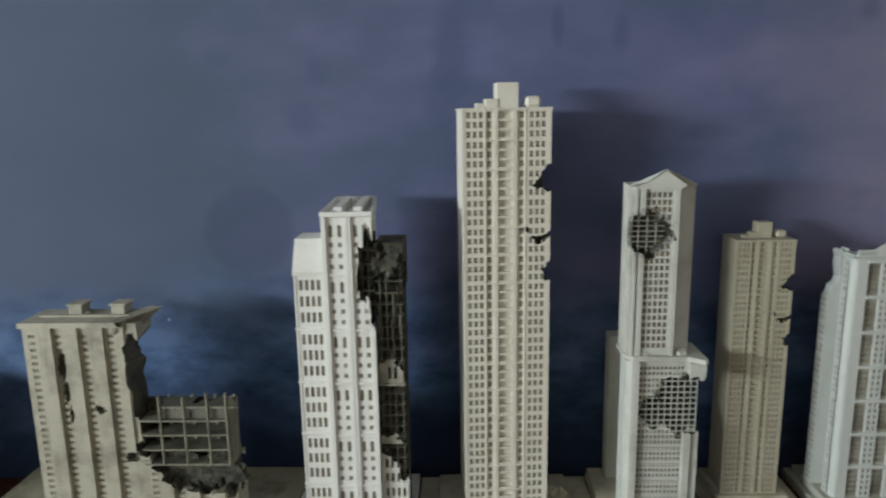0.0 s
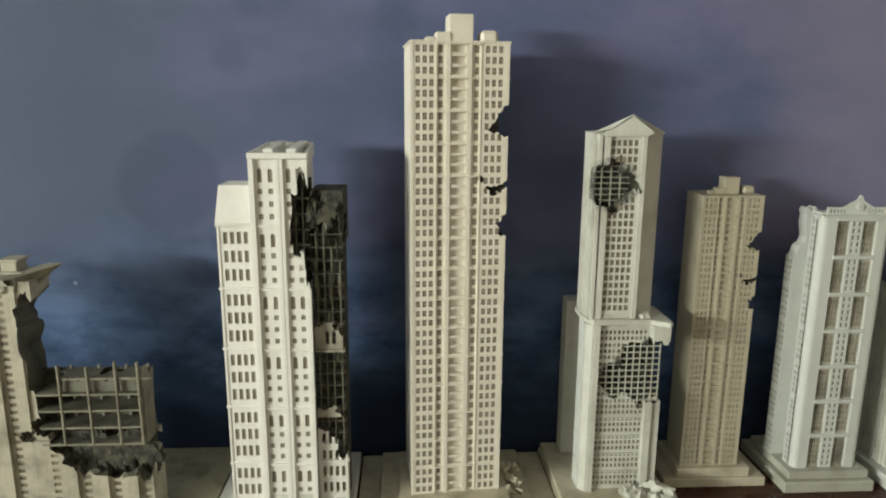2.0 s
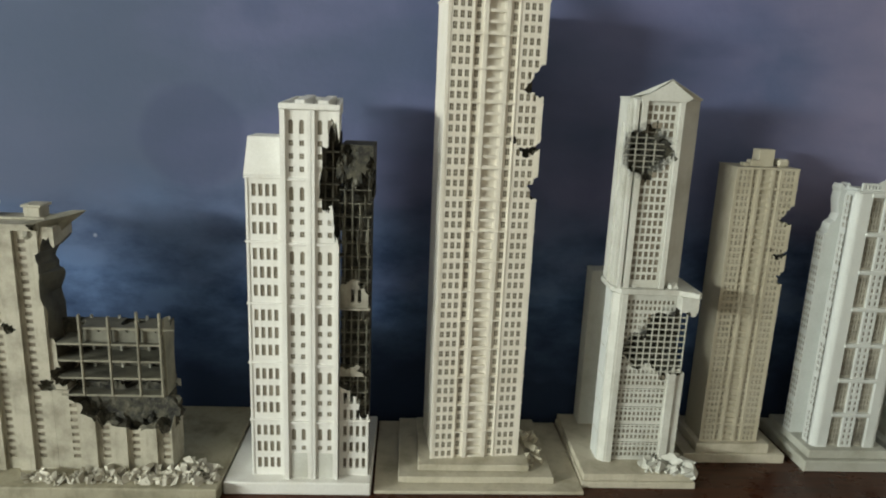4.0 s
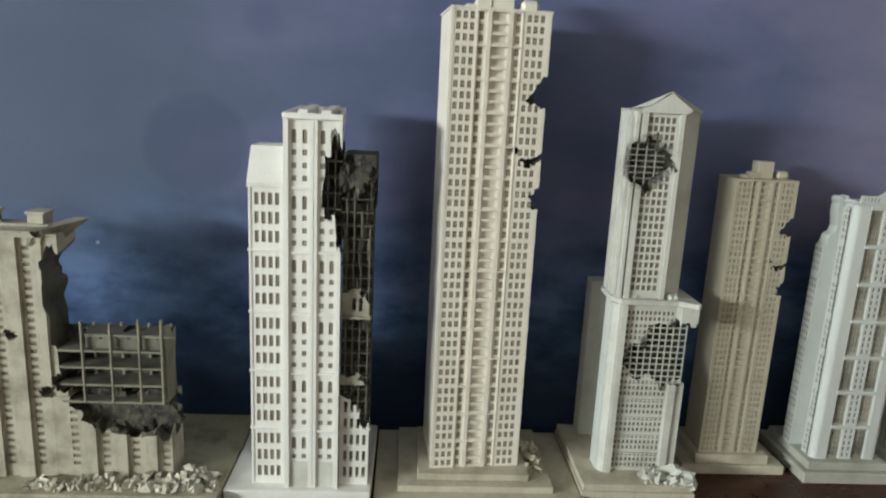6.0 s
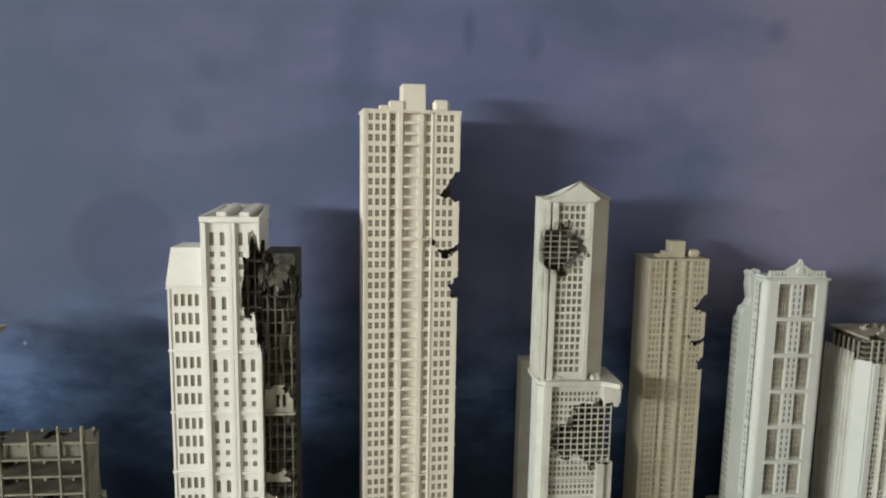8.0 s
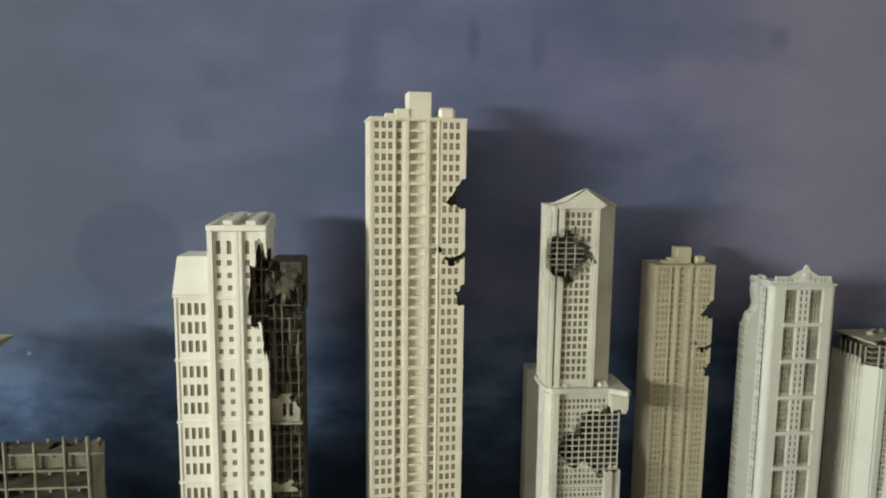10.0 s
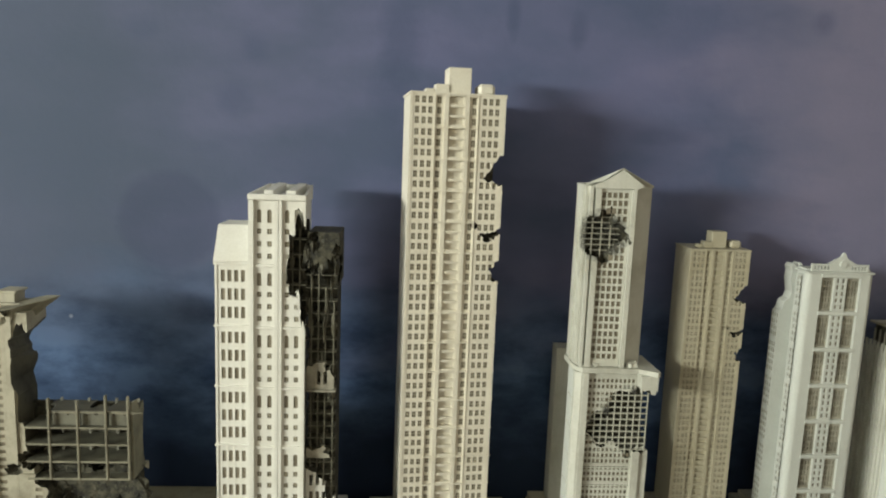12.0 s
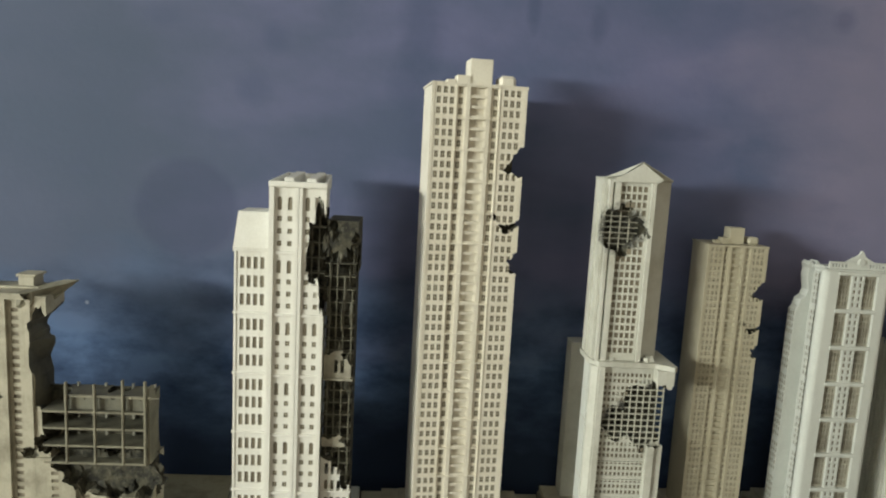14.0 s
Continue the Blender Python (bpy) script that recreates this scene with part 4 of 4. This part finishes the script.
# ---- the ruined slab block with an exposed frame ----
def ruined_slab(m):
    ob = thing("model_ruin", m, "dusty cream apartment block model torn open with an exposed frame", "model building", "ruin models")
    # local x 0 at the slab's left edge, y 0 at the recessed window strips
    H, F = 0.325, 0.0103
    bites = [((0.168, 0.03, 0.235), (0.021, 0.2, 0.085), 131), ((0.156, 0.03, 0.283), (0.012, 0.2, 0.026), 132), ((0.160, 0.01, 0.13), (0.012, 0.03, 0.014), 133),
             ((0.053, 0.0, 0.262), (0.0065, 0.012, 0.022), 134), ((0.056, 0.0, 0.224), (0.006, 0.012, 0.016), 135), ((0.060, 0.0, 0.188), (0.0055, 0.012, 0.014), 136), ((0.103, 0.0, 0.196), (0.011, 0.012, 0.008), 137),
             ((0.190, 0.03, 0.190), (0.03, 0.25, 0.082), 138), ((0.142, -0.002, 0.118), (0.011, 0.014, 0.008), 139), ((0.178, 0.0, 0.098), (0.012, 0.01, 0.004), 140)]
    cut = lambda: [lump(c, r, s, 0.25, 3) for c, r, s in bites]
    body = cube(0.0, 0.166, 0.0032, 0.050, 0.0, H)
    part("slab", carve(body, DUST, cut(), GRIME), DUST, ob)
    strips = ((0.0, 0.0245, 0.009), (0.0450, 0.0625, 0.0475), (0.0830, 0.1010, 0.0860), (0.1205, 0.1480, 0.1245))
    win = window_mesh(0.0092, 0.0052, False)
    rows = [(0.0165 + F * k, 0.0217 + F * k) for k in range(29)]
    for x0, x1, wx in strips:
        part("window_strip", carve(pierced(x0, x1, 0.0, H - 0.0035, [(wx, wx + 0.0092)], rows, 0.0, 0.003), DUST, cut(), GRIME), DUST, ob)
        for r in rows:
            if not in_bite(wx + 0.004, r[0] + 0.002, bites, 1.15):
                placed("window", win, ob, wx, 0.0, r[0])
    for x0, x1 in ((0.0247, 0.0448), (0.0627, 0.0828), (0.1012, 0.1203)):
        part("pier", carve(cube(x0, x1, -0.0050, 0.0031, 0.0, H - 0.0035), DUST, cut(), GRIME), DUST, ob)
    f = cube(-0.002, 0.152, -0.0060, 0.066, H - 0.0033, H + 0.0045)
    part("roof", carve(f, DUST, [lump((0.156, -0.004, H), (0.014, 0.016, 0.02), 141, 0.4, 3)]), DUST, ob)
    for x in (0.052, 0.116):
        part("roof_unit", soft_cube(x, x + 0.020, 0.034, 0.058, H + 0.0046, H + 0.018), DUST, ob)
        part("roof_cap", soft_cube(x - 0.002, x + 0.023, 0.032, 0.060, H + 0.0182, H + 0.0215), DUST, ob)
    lip = bmesh.new()
    top = [(0.132, -0.004, 0.0045), (0.150, 0.0, 0.006), (0.160, 0.012, 0.008), (0.177, 0.024, 0.0115), (0.1930, 0.036, 0.0165), (0.172, 0.044, 0.0145), (0.158, 0.05, 0.0105), (0.132, 0.055, 0.0045)]
    low = [(0.132, -0.002, -0.012), (0.148, 0.004, -0.026), (0.154, 0.016, -0.020), (0.168, 0.026, -0.006), (0.1895, 0.036, 0.0135), (0.168, 0.043, 0.006), (0.156, 0.048, -0.010), (0.132, 0.05, -0.012)]
    a, b = [lip.verts.new((x, y, H + z)) for x, y, z in top], [lip.verts.new((x, y, H + z)) for x, y, z in low]
    lip.faces.new(a), lip.faces.new(b[::-1])
    for k in range(8):
        j = (k + 1) % 8
        lip.faces.new((a[j], a[k], b[k], b[j]))
    bmesh.ops.subdivide_edges(lip, edges=lip.edges[:], cuts=3, use_grid_fill=True)
    for v in lip.verts:
        if v.co.z < H + 0.003 + 0.07 * (v.co.x - 0.132):
            v.co += 0.004 * noise.noise_vector(v.co * 140)
    part("roof_debris", rubble(bmesh.new(), 10, 0.075, 0.082, 0.03, 0.04, H + 0.0046, 0.0022, 0.003, 31), DUST, ob)
    part("roof_ledge", soft_cube(0.014, 0.148, 0.022, 0.028, H + 0.0046, H + 0.0075), DUST, ob)
    part("torn_lip", lip, FRAMED, ob, "jagged slab torn from the roof edge")
    # lower right front, with broken upper edge
    low_bites = lambda: [lump((0.208, 0.0, 0.105), (0.020, 0.05, 0.036), 151, 0.3, 3), lump((0.252, 0.0, 0.088), (0.032, 0.05, 0.034), 152, 0.3, 3),
                         lump((0.285, 0.0, 0.104), (0.03, 0.05, 0.045), 153, 0.3, 3), lump((0.224, 0.0, 0.112), (0.05, 0.05, 0.038), 154, 0.3, 3)]
    part("low_wall", carve(cube(0.1662, 0.296, 0.0032, 0.044, 0.0, 0.112), DUST, low_bites(), BURNT), DUST, ob)
    lb = [((0.208, 0, 0.105), (0.020, 1, 0.036), 0), ((0.252, 0, 0.088), (0.032, 1, 0.034), 0), ((0.285, 0, 0.104), (0.03, 1, 0.045), 0), ((0.224, 0, 0.112), (0.05, 1, 0.038), 0)]
    rl = [r for r in rows if r[1] < 0.11]
    for x0, x1, wx in ((0.1482, 0.1795, 0.1680), (0.2010, 0.2195, 0.2070), (0.2400, 0.2575, 0.2450), (0.2780, 0.2960, 0.2840)):
        part("window_strip", carve(pierced(x0, x1, 0.0, 0.112, [(wx, wx + 0.0092)], rl, 0.0, 0.003), DUST, low_bites(), GRIME), DUST, ob)
        for r in rl:
            if not in_bite(wx + 0.004, r[0] + 0.002, lb, 1.25):
                placed("window", win, ob, wx, 0.0, r[0])
    for x0, x1 in ((0.1797, 0.2008), (0.2197, 0.2398), (0.2577, 0.2778)):
        part("pier", carve(cube(x0, x1, -0.0050, 0.0031, 0.0, 0.112), DUST, low_bites(), GRIME), DUST, ob)
    # blackened inside behind the break
    part("burnt_core", carve(cube(0.168, 0.290, 0.022, 0.043, 0.0, 0.115), BURNT, [lump((0.235, 0.03, 0.115), (0.02, 0.02, 0.03), 161, 0.4)]), BURNT, ob)
    for k in range(5):
        part("hanging_shard", lump((0.192 + 0.024 * k, 0.017, 0.080 + 0.012 * (k % 2)), (0.014, 0.0016, 0.022), 165 + k, 0.6, 3), BURNT, ob)
    # exposed frame
    z0 = 0.1055
    posts = (0.1890, 0.2245, 0.2600, 0.2880)
    for k, x in enumerate(posts):
        part("frame_post", soft_cube(x - 0.0014, x + 0.0014, -0.002, 0.0025, z0, z0 + (0.110, 0.108, 0.115, 0.114)[k], 0.0004), FRAMED, ob)
        part("frame_post", cube(x - 0.0014, x + 0.0014, 0.033, 0.036, z0, z0 + 0.098), BAR, ob)
    # floors darker than the front beams: the frame's inner shade is in their colour
    for k in range(5):
        z = z0 + (0.0, 0.0235, 0.047, 0.0695, 0.0915)[k]
        f = cube(0.158, 0.2898, 0.0003, 0.038, z, z + 0.0022)
        if k == 4:
            f = carve(f, GRIME, [lump((0.165, 0.0, z), (0.024, 0.06, 0.01), 171, 0.4, 3), lump((0.247, 0.04, z), (0.016, 0.03, 0.01), 172, 0.4, 3)])
        part("frame_floor", f, SOOT_SHADE_BAR, ob)
        if k < 4:
            part("frame_beam", soft_cube(0.160, 0.2898, -0.0012, 0.0002, z - 0.0003, z + 0.0024, 0.0003), FRAMED, ob)
    part("frame_back", cube(0.150, 0.286, 0.0382, 0.041, z0 - 0.002, z0 + 0.092), BURNT, ob)
    side = cube(0.2900, 0.2925, 0.003, 0.040, z0, z0 + 0.104)
    part("frame_side", carve(side, FRAMED, [lump((0.292, 0.035, z0 + 0.105), (0.01, 0.02, 0.018), 175, 0.5, 3), lump((0.292, 0.040, z0 + 0.04), (0.01, 0.006, 0.03), 176, 0.4, 3)]), FRAMED, ob)
    for k in range(3):
        x = (0.1908, 0.2263, 0.2618)[k]
        part("parapet_scrap", profile([(x, z0 + 0.072), (x + (0.034, 0.033, 0.023)[k], z0 + 0.072), (x + (0.034, 0.033, 0.023)[k], z0 + 0.088), (x + 0.026, z0 + 0.091), (x + 0.019, z0 + 0.085),
                                      (x + 0.013, z0 + 0.090), (x + 0.006, z0 + 0.0865), (x, z0 + 0.090)], 0.006, 0.009), SOOT_SHADE_BAR, ob)
        part("top_beam", lump((x + 0.017, 0.001, z0 + 0.0915), (0.019, 0.0014, 0.0016), 190 + k, 0.4, 3), FRAMED, ob)
    part("base_board", soft_cube(-0.135, 0.3645, -0.045, 0.186, -0.020, 0.0, 0.0015), SHADEDBOARD, ob)
    return ob


ruined_slab(pose(-0.5735, 1.046, 0.020))


# ---- an unseen low block added beyond the ruin, to cast shade on the wall ----
low = thing("unseen_shade_block", pose(-1.02, 1.05, 0.0), "unseen low dusty cream block, added to shade the wall", "model building", "ruin models")
part("slab", pierced(0.0, 0.18, 0.02, 0.225, [(0.012 + 0.02 * k, 0.022 + 0.02 * k) for k in range(8)], [(0.035 + 0.0125 * k, 0.041 + 0.0125 * k) for k in range(14)], 0.0, 0.003), DUST, low)
part("core", cube(0.0, 0.18, 0.0032, 0.10, 0.02, 0.225), DUST, low)
part("base_board", soft_cube(-0.03, 0.22, -0.04, 0.18, 0.0, 0.0198), BOARD, low)


# ---- rubble ----
def heap(name, label, mat, *loads):
    bm = bmesh.new()
    for q in loads:
        rubble(bm, *q)
    return tagged(new(name, mesh_of(name, bm, mat)), label, "rubble", kind="stuff")


heap("rubble", "pale broken plastic rubble heaped before the ruin", GREY2, (190, -0.46, -0.23, 1.012, 1.036, 0.02, 0.0045, 0.014, 21), (50, -0.28, -0.215, 1.015, 1.05, 0.02, 0.0055, 0.022, 22))
heap("rubble", "grey rubble at the gabled tower's foot", GREYLOW, (55, 0.362, 0.425, 1.052, 1.078, 0.02, 0.006, 0.014, 23), (20, 0.40, 0.434, 1.05, 1.075, 0.02, 0.008, 0.012, 24))
heap("rubble", "brown rubble beside the tall tower's corner", BOARD, (50, 0.192, 0.222, 1.085, 1.15, 0.016, 0.0055, 0.035, 25), (16, 0.19, 0.215, 1.07, 1.09, 0.016, 0.004, 0.004, 26))
